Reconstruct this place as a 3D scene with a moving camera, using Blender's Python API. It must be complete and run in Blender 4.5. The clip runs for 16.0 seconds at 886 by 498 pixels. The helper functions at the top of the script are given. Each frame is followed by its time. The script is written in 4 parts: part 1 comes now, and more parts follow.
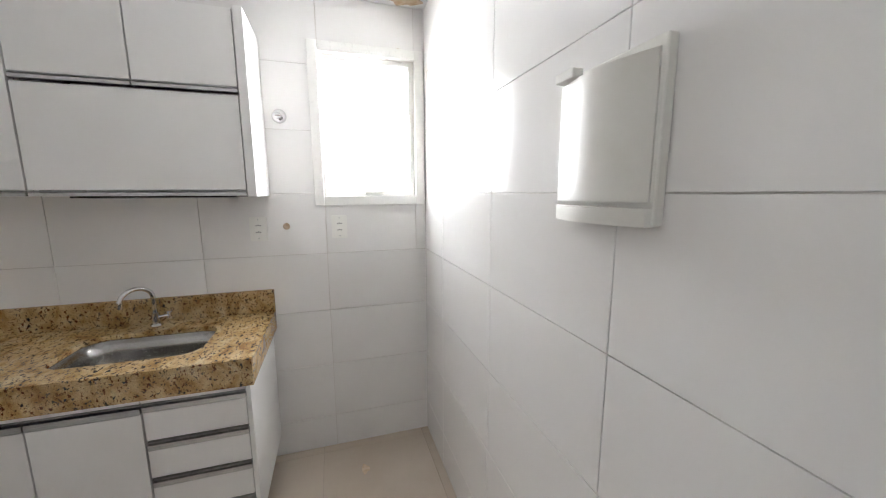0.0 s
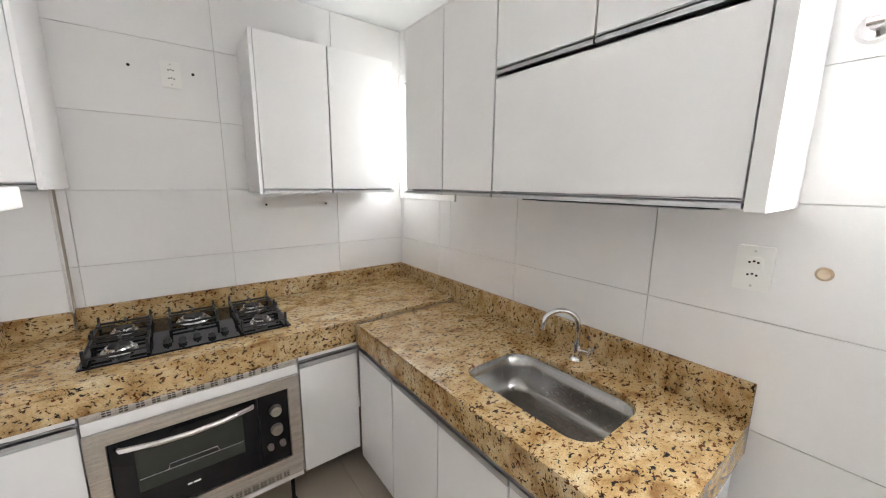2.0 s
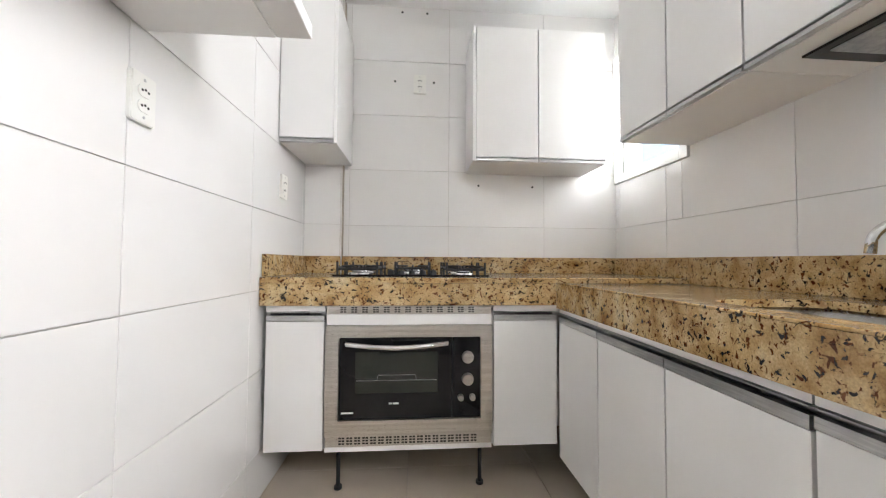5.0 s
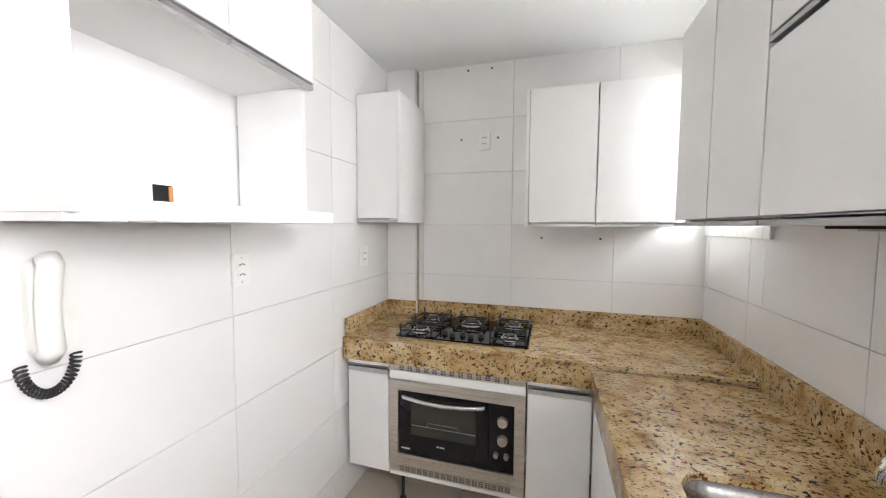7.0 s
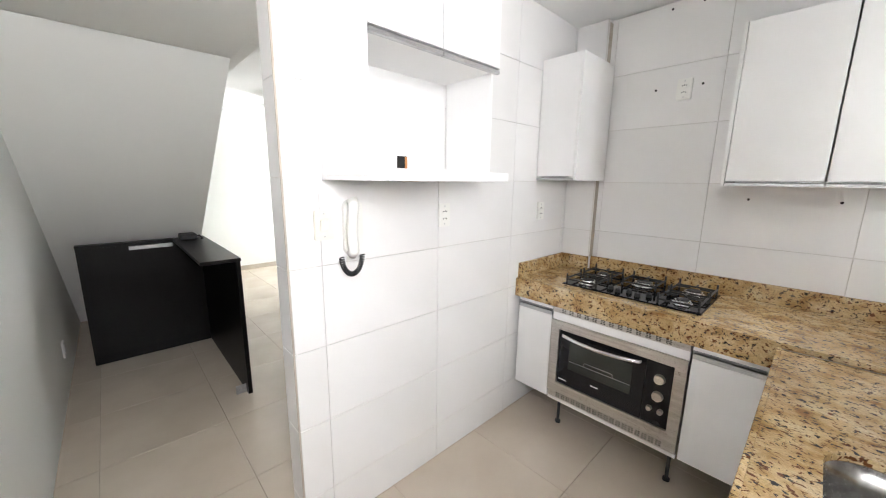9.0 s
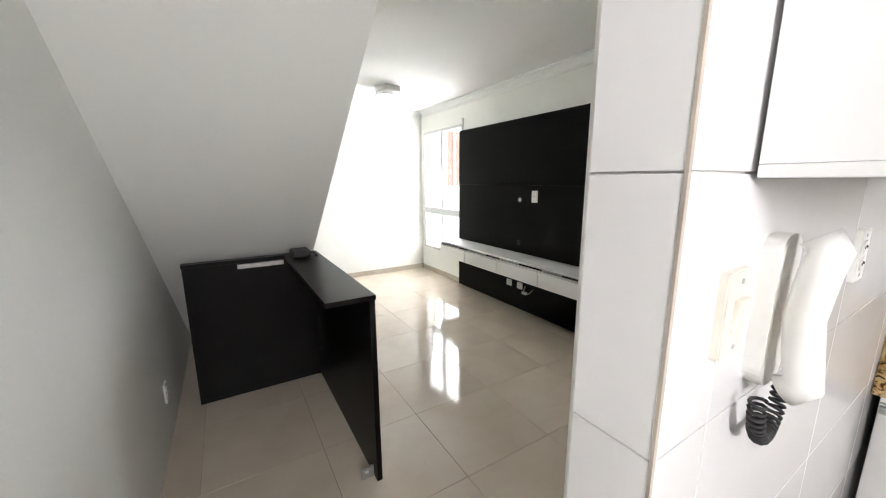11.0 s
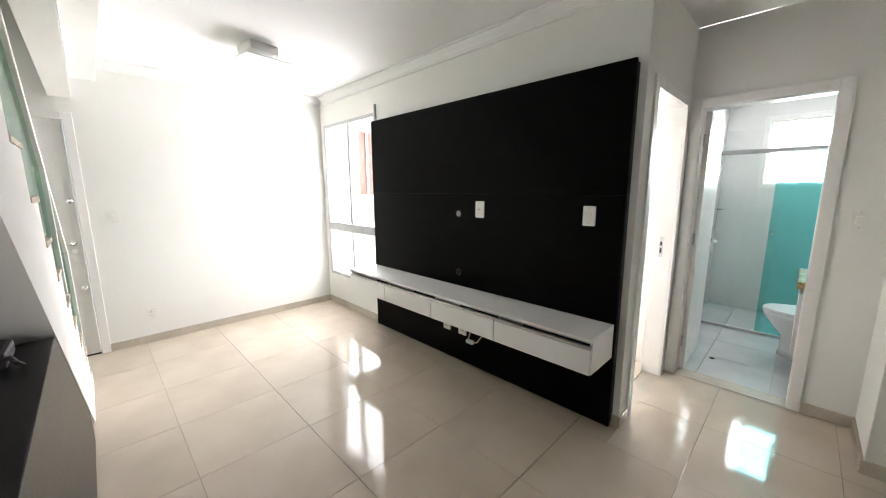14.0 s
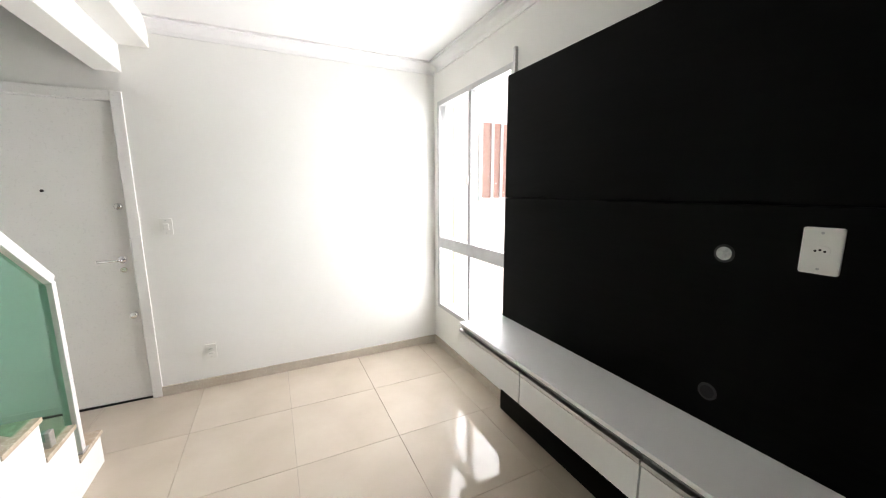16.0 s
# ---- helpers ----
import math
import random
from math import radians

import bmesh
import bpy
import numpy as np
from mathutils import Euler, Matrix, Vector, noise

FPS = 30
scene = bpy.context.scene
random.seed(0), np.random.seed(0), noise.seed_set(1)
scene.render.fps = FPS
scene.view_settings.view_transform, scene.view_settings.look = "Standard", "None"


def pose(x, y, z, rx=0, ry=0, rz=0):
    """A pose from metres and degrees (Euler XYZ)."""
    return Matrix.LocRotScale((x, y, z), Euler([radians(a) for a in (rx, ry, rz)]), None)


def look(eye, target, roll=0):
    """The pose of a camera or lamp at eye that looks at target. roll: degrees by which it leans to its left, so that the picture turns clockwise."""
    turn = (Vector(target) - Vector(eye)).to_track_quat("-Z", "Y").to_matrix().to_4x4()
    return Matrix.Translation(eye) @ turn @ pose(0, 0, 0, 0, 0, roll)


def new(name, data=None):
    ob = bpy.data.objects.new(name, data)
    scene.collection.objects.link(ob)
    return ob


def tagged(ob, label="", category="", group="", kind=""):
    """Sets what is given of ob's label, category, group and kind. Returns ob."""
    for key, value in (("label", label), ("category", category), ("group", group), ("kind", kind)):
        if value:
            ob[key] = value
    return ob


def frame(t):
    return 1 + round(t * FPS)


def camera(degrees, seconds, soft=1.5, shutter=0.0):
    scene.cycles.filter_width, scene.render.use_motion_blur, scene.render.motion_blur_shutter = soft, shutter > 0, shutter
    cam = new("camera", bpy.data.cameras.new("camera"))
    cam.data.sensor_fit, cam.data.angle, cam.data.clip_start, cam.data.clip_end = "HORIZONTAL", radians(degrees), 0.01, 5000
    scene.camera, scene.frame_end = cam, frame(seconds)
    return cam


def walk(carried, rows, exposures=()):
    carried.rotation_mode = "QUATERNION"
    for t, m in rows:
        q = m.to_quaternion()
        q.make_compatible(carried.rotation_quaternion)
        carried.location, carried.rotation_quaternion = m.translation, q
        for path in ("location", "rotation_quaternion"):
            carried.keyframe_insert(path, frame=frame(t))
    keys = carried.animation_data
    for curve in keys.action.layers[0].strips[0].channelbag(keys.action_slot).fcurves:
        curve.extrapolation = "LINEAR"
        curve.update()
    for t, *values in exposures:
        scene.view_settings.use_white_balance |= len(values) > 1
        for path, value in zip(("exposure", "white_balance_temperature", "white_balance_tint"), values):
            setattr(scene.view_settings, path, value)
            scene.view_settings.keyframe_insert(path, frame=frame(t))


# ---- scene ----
cam = camera(102.5, 16.0, 1.1)
PATH = [
    (0, (-0.21, -2.314, 1.527), (1.678, -2.895, 1.217), -0.2),
    (0.5, (-0.076, -2.411, 1.554), (1.883, -2.208, 1.205), -0.0),
    (1, (0.158, -2.333, 1.526), (1.904, -1.429, 1.161), 0.4),
    (1.5, (0.418, -2.232, 1.529), (1.906, -0.948, 1.16), 0.6),
    (2, (0.58, -2.174, 1.567), (1.78, -0.615, 1.208), 0.6),
    (2.5, (0.654, -2.187, 1.513), (1.552, -0.438, 1.146), 0.4),
    (3, (0.633, -2.139, 1.19), (1.262, -0.252, 0.98), 0.4),
    (3.2, (0.635, -2.127, 1.088), (1.193, -0.21, 0.973), 0.5),
    (5.3, (0.642, -2.124, 0.987), (0.766, -0.13, 1.077), 0.3),
    (5.5, (0.643, -2.094, 1.084), (0.761, -0.1, 1.188), 0.3),
    (6, (0.71, -2.079, 1.413), (0.809, -0.083, 1.505), 0.3),
    (6.5, (0.919, -2.137, 1.514), (0.726, -0.147, 1.544), -0.1),
    (7, (1.055, -2.267, 1.515), (0.484, -0.354, 1.386), 0.3),
    (7.5, (1.185, -2.351, 1.517), (0.366, -0.546, 1.249), 0.5),
    (8, (1.276, -2.406, 1.513), (0.135, -0.806, 1.143), 0.6),
    (8.5, (1.29, -2.452, 1.518), (0.001, -0.97, 1.141), 0.7),
    (9, (1.291, -2.479, 1.522), (-0.141, -1.134, 1.146), 0.7),
    (9.5, (1.142, -2.5, 1.521), (-0.431, -1.322, 1.149), 0.7),
    (10, (0.812, -2.528, 1.519), (-0.887, -1.54, 1.15), 0.8),
    (10.2, (0.711, -2.546, 1.516), (-0.99, -1.56, 1.148), 0.4),
    (12.3, (-0.578, -2.09, 1.525), (-2.12, -0.872, 1.15), -0.4),
    (12.5, (-0.613, -2.056, 1.49), (-2.114, -0.783, 1.135), -0.2),
    (13, (-0.705, -1.895, 1.531), (-2.164, -0.573, 1.179), -0.3),
    (13.5, (-0.769, -1.817, 1.503), (-2.198, -0.458, 1.17), -0.2),
    (14, (-0.824, -1.731, 1.501), (-2.228, -0.346, 1.167), -0.3),
    (14.5, (-0.951, -1.598, 1.495), (-2.348, -0.207, 1.157), -0.5),
    (15, (-1.229, -1.354, 1.539), (-2.629, 0.032, 1.192), -0.5),
    (15.5, (-1.596, -1.102, 1.557), (-3.081, 0.189, 1.196), -0.4),
    (16, (-2.168, -0.917, 1.504), (-3.948, -0.065, 1.183), -0.2),
]
walk(cam, [(t, look(eye, aim, roll)) for t, eye, aim, roll in PATH],
     [(0.0, 1.05, 6220, 10), (0.5, 1.15, 6220, 10), (1.0, 0.55, 6220, 10), (1.5, 0.65, 6220, 10), (2.0, 1.65, 6220, 10), (2.5, 1.72, 6220, 10), (3.0, 1.85, 6220, 10), (5.5, 1.8, 6220, 10), (6.5, 1.85, 6220, 10), (7.0, 1.65, 6220, 10), (8.0, 1.55, 6220, 10), (9.0, 1.7, 6220, 10), (9.6, 1.66, 6220, 10), (10.2, 1.62, 6220, 10), (12.3, 1.92, 6380, 14), (13.5, 1.68, 6380, 14), (14.5, 1.55, 6380, 14), (15.2, 1.45, 6380, 14), (16.0, 1.2, 6380, 14)])

# ---- world, sun, window light ----
w = bpy.data.worlds.new("sky_world")
scene.world = w
w.use_nodes = True
wn = w.node_tree.nodes
sky = wn.new("ShaderNodeTexSky")
sky.sky_type, sky.sun_disc = "NISHITA", False
sky.sun_elevation, sky.sun_rotation = radians(58), radians(180)
wn["Background"].inputs["Strength"].default_value = 0.12
w.node_tree.links.new(sky.outputs[0], wn["Background"].inputs["Color"])
sun = new("sun", bpy.data.lights.new("sun", "SUN"))
sun.data.energy, sun.data.angle, sun.data.color = 3.0, radians(0.5), (1.0, 0.95, 0.88)
sun.matrix_world = look((0.6, -5, 8), (0, 0, 0))


def window_light(eye, target, wide, high, watts, tint=(1.0, 0.972, 0.985)):
    """An area lamp in a window opening, standing in for the sky outside."""
    lamp = new("window_daylight", bpy.data.lights.new("window_daylight", "AREA"))
    lamp.data.shape, lamp.data.size, lamp.data.size_y = "RECTANGLE", wide, high
    lamp.data.energy, lamp.data.color = watts, tint
    lamp.matrix_world = look(eye, target)
    return lamp


window_light((1.99, -2.53, 1.87), (0.6, -1.75, 1.65), 0.52, 0.72, 14.5)
window_light((1.99, -0.33, 1.86), (0.9, -0.7, 1.5), 0.5, 0.7, 2.2)
window_light((-4.66, 0.66, 1.35), (-4.4, -1.5, 1.1), 0.95, 1.7, 27)
window_light((-0.945, 4.05, 1.89), (-1.0, 2.0, 1.2), 0.45, 0.6, 9, (0.95, 0.97, 1.0))
window_light((-2.6, 3.6, 1.5), (-2.2, 1.0, 1.2), 1.2, 1.2, 40)

# ---- materials ----


def material(name, rough=0.5, metal=0.0, spec=0.5):
    m = bpy.data.materials.new(name)
    m.use_nodes = True
    b = m.node_tree.nodes["Principled BSDF"]
    b.inputs["Roughness"].default_value, b.inputs["Metallic"].default_value = rough, metal
    b.inputs["Specular IOR Level"].default_value = spec
    return m, m.node_tree.nodes, m.node_tree.links, b


def surface(name, c1, c2, scale=6.0, rough=0.5, metal=0.0, bump=0.05, fine=80.0, stretch=(1, 1, 1), per_piece=0.0, rough_var=0.1, spec=0.5, coat=0.0):
    """Two colours mixed by coarse noise, fine relief, uneven gloss; per_piece shifts the value piece by piece."""
    m, n, l, b = material(name, rough, metal, spec)
    tc, mp = n.new("ShaderNodeTexCoord"), n.new("ShaderNodeMapping")
    mp.inputs["Scale"].default_value = stretch
    l.new(tc.outputs["Object"], mp.inputs["Vector"])
    big, small = n.new("ShaderNodeTexNoise"), n.new("ShaderNodeTexNoise")
    big.inputs["Scale"].default_value, big.inputs["Detail"].default_value = scale, 6
    small.inputs["Scale"].default_value, small.inputs["Detail"].default_value = fine, 3
    l.new(mp.outputs[0], big.inputs["Vector"])
    l.new(mp.outputs[0], small.inputs["Vector"])
    ramp = n.new("ShaderNodeValToRGB")
    ramp.color_ramp.elements[0].position, ramp.color_ramp.elements[1].position = 0.35, 0.68
    ramp.color_ramp.elements[0].color, ramp.color_ramp.elements[1].color = (*c1, 1), (*c2, 1)
    l.new(big.outputs["Fac"], ramp.inputs["Fac"])
    colour = ramp.outputs["Color"]
    if per_piece:
        info, mr, hsv = n.new("ShaderNodeObjectInfo"), n.new("ShaderNodeMapRange"), n.new("ShaderNodeHueSaturation")
        mr.inputs["To Min"].default_value, mr.inputs["To Max"].default_value = 1 - per_piece, 1 + per_piece
        l.new(info.outputs["Random"], mr.inputs["Value"])
        l.new(mr.outputs[0], hsv.inputs["Value"])
        l.new(colour, hsv.inputs["Color"])
        colour = hsv.outputs["Color"]
    l.new(colour, b.inputs["Base Color"])
    rr = n.new("ShaderNodeMapRange")
    rr.inputs["To Min"].default_value, rr.inputs["To Max"].default_value = max(0.02, rough - rough_var), min(1, rough + rough_var)
    l.new(small.outputs["Fac"], rr.inputs["Value"])
    l.new(rr.outputs[0], b.inputs["Roughness"])
    if bump:
        bp = n.new("ShaderNodeBump")
        bp.inputs["Strength"].default_value, bp.inputs["Distance"].default_value = bump, 0.004
        l.new(small.outputs["Fac"], bp.inputs["Height"])
        l.new(bp.outputs[0], b.inputs["Normal"])
    if coat:
        b.inputs["Coat Weight"].default_value, b.inputs["Coat Roughness"].default_value = coat, 0.06
    return m


def granite_material():
    m, n, l, b = material("granite", 0.16)
    tc = n.new("ShaderNodeTexCoord")
    mp = n.new("ShaderNodeMapping")
    mp.inputs["Rotation"].default_value, mp.inputs["Scale"].default_value = (0.4, 0.3, 0.7), (1, 1.5, 1.2)
    l.new(tc.outputs["Object"], mp.inputs["Vector"])

    def noise_ramp(scale, detail, stops, warp=0.0):
        t, r = n.new("ShaderNodeTexNoise"), n.new("ShaderNodeValToRGB")
        t.inputs["Scale"].default_value, t.inputs["Detail"].default_value, t.inputs["Distortion"].default_value = scale, detail, warp
        l.new(mp.outputs[0], t.inputs["Vector"])
        l.new(t.outputs["Fac"], r.inputs["Fac"])
        e = r.color_ramp.elements
        e[0].position, e[0].color = stops[0][0], (*stops[0][1], 1)
        e[1].position, e[1].color = stops[-1][0], (*stops[-1][1], 1)
        for p, c in stops[1:-1]:
            e.new(p).color = (*c, 1)
        return r.outputs["Color"]

    base = noise_ramp(11, 7, [(0.3, (0.30, 0.16, 0.055)), (0.43, (0.50, 0.33, 0.14)), (0.56, (0.62, 0.45, 0.23)), (0.74, (0.70, 0.57, 0.36))], 0.5)
    brown = noise_ramp(58, 4, [(0.36, (0.22, 0.10, 0.045)), (0.42, (1, 1, 1))], 0.5)
    black = noise_ramp(64, 3, [(0.365, (0.02, 0.015, 0.012)), (0.395, (1, 1, 1))], 0.7)
    grains = noise_ramp(190, 2, [(0.3, (0.68, 0.66, 0.62)), (0.7, (1, 1, 1))])
    colour = base
    for layer in (brown, black, grains):
        mix = n.new("ShaderNodeMix")
        mix.data_type, mix.blend_type = "RGBA", "MULTIPLY"
        mix.inputs["Factor"].default_value = 1.0
        l.new(colour, mix.inputs["A"])
        l.new(layer, mix.inputs["B"])
        colour = mix.outputs["Result"]
    l.new(colour, b.inputs["Base Color"])
    return m


def glass_material(name, colour, rough=0.0):
    """Thin clear pane: mostly see-through, with a mirror-like sheen."""
    m, n, l, b = material(name, rough)
    n.remove(b)
    clear, shine, mix = n.new("ShaderNodeBsdfTransparent"), n.new("ShaderNodeBsdfGlossy"), n.new("ShaderNodeMixShader")
    lw, power, gain = n.new("ShaderNodeLayerWeight"), n.new("ShaderNodeMath"), n.new("ShaderNodeMath")
    power.operation, gain.operation = "POWER", "MULTIPLY_ADD"
    power.inputs[1].default_value, gain.inputs[1].default_value, gain.inputs[2].default_value = 4.0, 0.6, 0.03
    lw.inputs["Blend"].default_value = 0.5
    l.new(lw.outputs["Facing"], power.inputs[0])
    l.new(power.outputs[0], gain.inputs[0])
    clear.inputs["Color"].default_value = (*colour, 1)
    shine.inputs["Roughness"].default_value = 0.02
    l.new(gain.outputs[0], mix.inputs["Fac"])
    l.new(clear.outputs[0], mix.inputs[1])
    l.new(shine.outputs[0], mix.inputs[2])
    l.new(mix.outputs[0], n["Material Output"].inputs["Surface"])
    return m


M_TILE = surface("glazed_white_tile", (0.79, 0.775, 0.755), (0.835, 0.822, 0.805), 1.5, 0.1, bump=0.012, fine=9, per_piece=0.015, rough_var=0.04)
M_GROUT = surface("grout", (0.64, 0.61, 0.57), (0.74, 0.715, 0.68), 12, 0.9, bump=0.2)
M_PAINT = surface("white_wall_paint", (0.80, 0.795, 0.755), (0.84, 0.835, 0.80), 0.8, 0.75, bump=0.06, fine=160)
M_PAINT_COOL = surface("white_ceiling_paint", (0.82, 0.82, 0.80), (0.86, 0.855, 0.84), 0.8, 0.8, bump=0.05, fine=140)
M_FLOOR = surface("polished_porcelain_floor", (0.51, 0.435, 0.345), (0.585, 0.51, 0.415), 2.2, 0.07, bump=0.004, fine=25, per_piece=0.02, rough_var=0.03)
M_FGROUT = surface("floor_joint", (0.42, 0.365, 0.3), (0.5, 0.445, 0.37), 15, 0.8)
M_BASE = surface("beige_porcelain_baseboard", (0.48, 0.42, 0.34), (0.56, 0.5, 0.41), 4, 0.25, bump=0.01)
M_LAM = surface("white_laminate", (0.80, 0.79, 0.77), (0.835, 0.825, 0.81), 3, 0.38, bump=0.012, fine=220, rough_var=0.06)
M_LACQ = surface("white_lacquer", (0.82, 0.81, 0.78), (0.85, 0.84, 0.81), 2, 0.3, bump=0.02, fine=60)
M_FRAME = surface("painted_aluminium_frame", (0.5, 0.5, 0.5), (0.58, 0.58, 0.575), 8, 0.4, bump=0.01)
M_ALU = surface("satin_aluminium", (0.46, 0.46, 0.46), (0.6, 0.6, 0.59), 20, 0.32, 0.9, 0.02, 200, (1, 1, 14))
M_STEEL = surface("brushed_steel", (0.5, 0.47, 0.43), (0.62, 0.59, 0.55), 8, 0.3, 0.95, 0.03, 150, (0.3, 12, 12))
M_SINK = surface("sink_steel", (0.32, 0.31, 0.30), (0.45, 0.44, 0.42), 6, 0.24, 0.98, 0.02, 120, (8, 0.6, 1))
M_CHROME = surface("chrome", (0.7, 0.7, 0.7), (0.78, 0.78, 0.78), 5, 0.08, 1.0, 0.0, rough_var=0.03)
M_BGLASS = surface("black_glass", (0.006, 0.006, 0.007), (0.01, 0.01, 0.011), 3, 0.06, bump=0.0, rough_var=0.02, spec=0.3)
M_OVENWIN = surface("oven_window_glass", (0.02, 0.024, 0.02), (0.03, 0.035, 0.028), 3, 0.05, bump=0.0, rough_var=0.02)
M_IRON = surface("black_enamel_iron", (0.01, 0.01, 0.01), (0.022, 0.021, 0.02), 40, 0.45, bump=0.15)
M_BLACK = surface("black_wood_laminate", (0.0015, 0.0014, 0.0014), (0.0032, 0.003, 0.003), 7, 0.42, spec=0.04, bump=0.06, fine=60, stretch=(0.5, 9, 9), rough_var=0.08)
M_DARK = surface("dark_brown_laminate", (0.0018, 0.0013, 0.001), (0.004, 0.003, 0.0025), 6, 0.36, spec=0.2, bump=0.05, fine=70, stretch=(1, 10, 10))
M_PLAST = surface("white_plastic", (0.78, 0.77, 0.72), (0.82, 0.81, 0.77), 10, 0.35, bump=0.01)
M_CREAM = surface("cream_plastic", (0.74, 0.70, 0.60), (0.79, 0.75, 0.66), 12, 0.35, bump=0.01)
# near-black colour stands in for the shade inside holes and gaps
M_HOLE_SHADE = surface("recess_shade", (0.01, 0.01, 0.01), (0.02, 0.018, 0.016), 10, 0.9)
M_RUBBER = surface("black_rubber", (0.012, 0.012, 0.012), (0.025, 0.024, 0.024), 30, 0.55, bump=0.1)
M_ORANGE = surface("orange_conduit", (0.5, 0.2, 0.06), (0.62, 0.28, 0.1), 20, 0.6)
M_STAIN = surface("tan_stain", (0.5, 0.36, 0.22), (0.66, 0.54, 0.4), 30, 0.8)
M_GRAN = granite_material()
M_TREAD = surface("beige_stone_tread", (0.5, 0.4, 0.29), (0.64, 0.55, 0.43), 25, 0.25, bump=0.02)
M_GLASS = glass_material("clear_glass", (0.96, 0.98, 0.97))
M_GREEN = glass_material("green_tempered_glass", (0.62, 0.86, 0.76))
M_TEAL = glass_material("teal_shower_glass", (0.5, 0.87, 0.86))
M_CERAM = surface("white_ceramic", (0.82, 0.82, 0.81), (0.86, 0.86, 0.85), 3, 0.1, bump=0.0)
M_FROST = surface("frosted_lamp_glass", (0.80, 0.84, 0.81), (0.86, 0.89, 0.87), 4, 0.18, bump=0.0)
M_FACADE = surface("neighbour_render", (0.72, 0.66, 0.56), (0.8, 0.75, 0.66), 1.2, 0.85, bump=0.15, fine=50)
M_BURNER = surface("polished_burner_aluminium", (0.72, 0.71, 0.69), (0.82, 0.81, 0.79), 30, 0.25, 0.9, 0.02)
M_SHUTTER = surface("red_brown_shutter", (0.26, 0.12, 0.085), (0.36, 0.18, 0.13), 8, 0.6)
M_YELLOW = surface("yellow_render", (0.62, 0.44, 0.17), (0.7, 0.52, 0.23), 1.5, 0.85, bump=0.15, fine=50)
M_FILTER = surface("hood_filter_mesh", (0.3, 0.3, 0.3), (0.45, 0.45, 0.44), 60, 0.4, 0.8, 0.3, 300)
M_BATHFLOOR = surface("grey_bath_floor_tile", (0.55, 0.57, 0.56), (0.63, 0.65, 0.64), 3, 0.18, bump=0.01, per_piece=0.015)
M_SKYCARD = bpy.data.materials.new("bright_overcast_sky")
M_SKYCARD.use_nodes = True
M_SKYCARD.node_tree.nodes["Principled BSDF"].inputs["Emission Color"].default_value = (1.0, 0.975, 0.98, 1)
M_SKYCARD.node_tree.nodes["Principled BSDF"].inputs["Emission Strength"].default_value = 2.6
M_GROUND = surface("outside_paving", (0.3, 0.29, 0.27), (0.42, 0.4, 0.37), 0.6, 0.9, bump=0.2, fine=20)

# ---- building helpers ----
ORIGIN = {}


def root(name, loc, label, category, group=""):
    """An Empty at a thing's base; its parts hang below it."""
    e = new(name)
    e.location = loc
    e.empty_display_size = 0.05
    ORIGIN[e] = Vector(loc)
    return tagged(e, label, category, group)


def part(name, bm, mat, parent=None, label="", smooth=False):
    """Links a bmesh, given in world places, as one mesh under its thing."""
    me = bpy.data.meshes.new(name)
    off = ORIGIN.get(parent, Vector((0, 0, 0)))
    if parent is not None:
        bm.transform(Matrix.Translation(-off))
    bm.normal_update()
    for f in bm.faces:
        f.smooth = smooth
    bm.to_mesh(me)
    bm.free()
    me.materials.append(mat)
    ob = new(name, me)
    if parent is not None:
        ob.parent = parent
        ORIGIN[ob] = off
    if label:
        tagged(ob, label)
    return ob


def cuboid(bm, lo, hi, bevel=0.0):
    lo, hi = [min(a, b) for a, b in zip(lo, hi)], [max(a, b) for a, b in zip(lo, hi)]
    m = Matrix.LocRotScale([(a + b) / 2 for a, b in zip(lo, hi)], None, [b - a for a, b in zip(lo, hi)])
    vs = bmesh.ops.create_cube(bm, size=1, matrix=m)["verts"]
    if bevel:
        bmesh.ops.bevel(bm, geom=list({e for v in vs for e in v.link_edges}), offset=bevel, segments=2, profile=0.5, affect="EDGES")
    return bm


def bx(name, mat, parent, lo, hi, bevel=0.0015, label=""):
    return part(name, cuboid(bmesh.new(), lo, hi, bevel), mat, parent, label)


def rod(bm, a, b, r1, r2=None, seg=16):
    """A round bar from a to b."""
    a, b = Vector(a), Vector(b)
    d = b - a
    m = Matrix.Translation((a + b) / 2) @ d.to_track_quat("Z", "Y").to_matrix().to_4x4()
    bmesh.ops.create_cone(bm, cap_ends=True, segments=seg, radius1=r1, radius2=r1 if r2 is None else r2, depth=d.length, matrix=m)
    return bm


def tube(bm, pts, r, seg=10):
    """A bent round tube through points."""
    pts = [Vector(p) for p in pts]
    rings, up = [], None
    for i, p in enumerate(pts):
        d = (pts[min(i + 1, len(pts) - 1)] - pts[max(i - 1, 0)]).normalized()
        if up is None:
            up = d.orthogonal().normalized()
        up = (up - d * up.dot(d)).normalized()
        s = d.cross(up)
        rings.append([bm.verts.new(p + r * (math.cos(2 * math.pi * k / seg) * up + math.sin(2 * math.pi * k / seg) * s)) for k in range(seg)])
    for a, b in zip(rings, rings[1:]):
        for k in range(seg):
            bm.faces.new((a[k], a[(k + 1) % seg], b[(k + 1) % seg], b[k]))
    bm.faces.new(rings[0][::-1])
    bm.faces.new(rings[-1])
    return bm


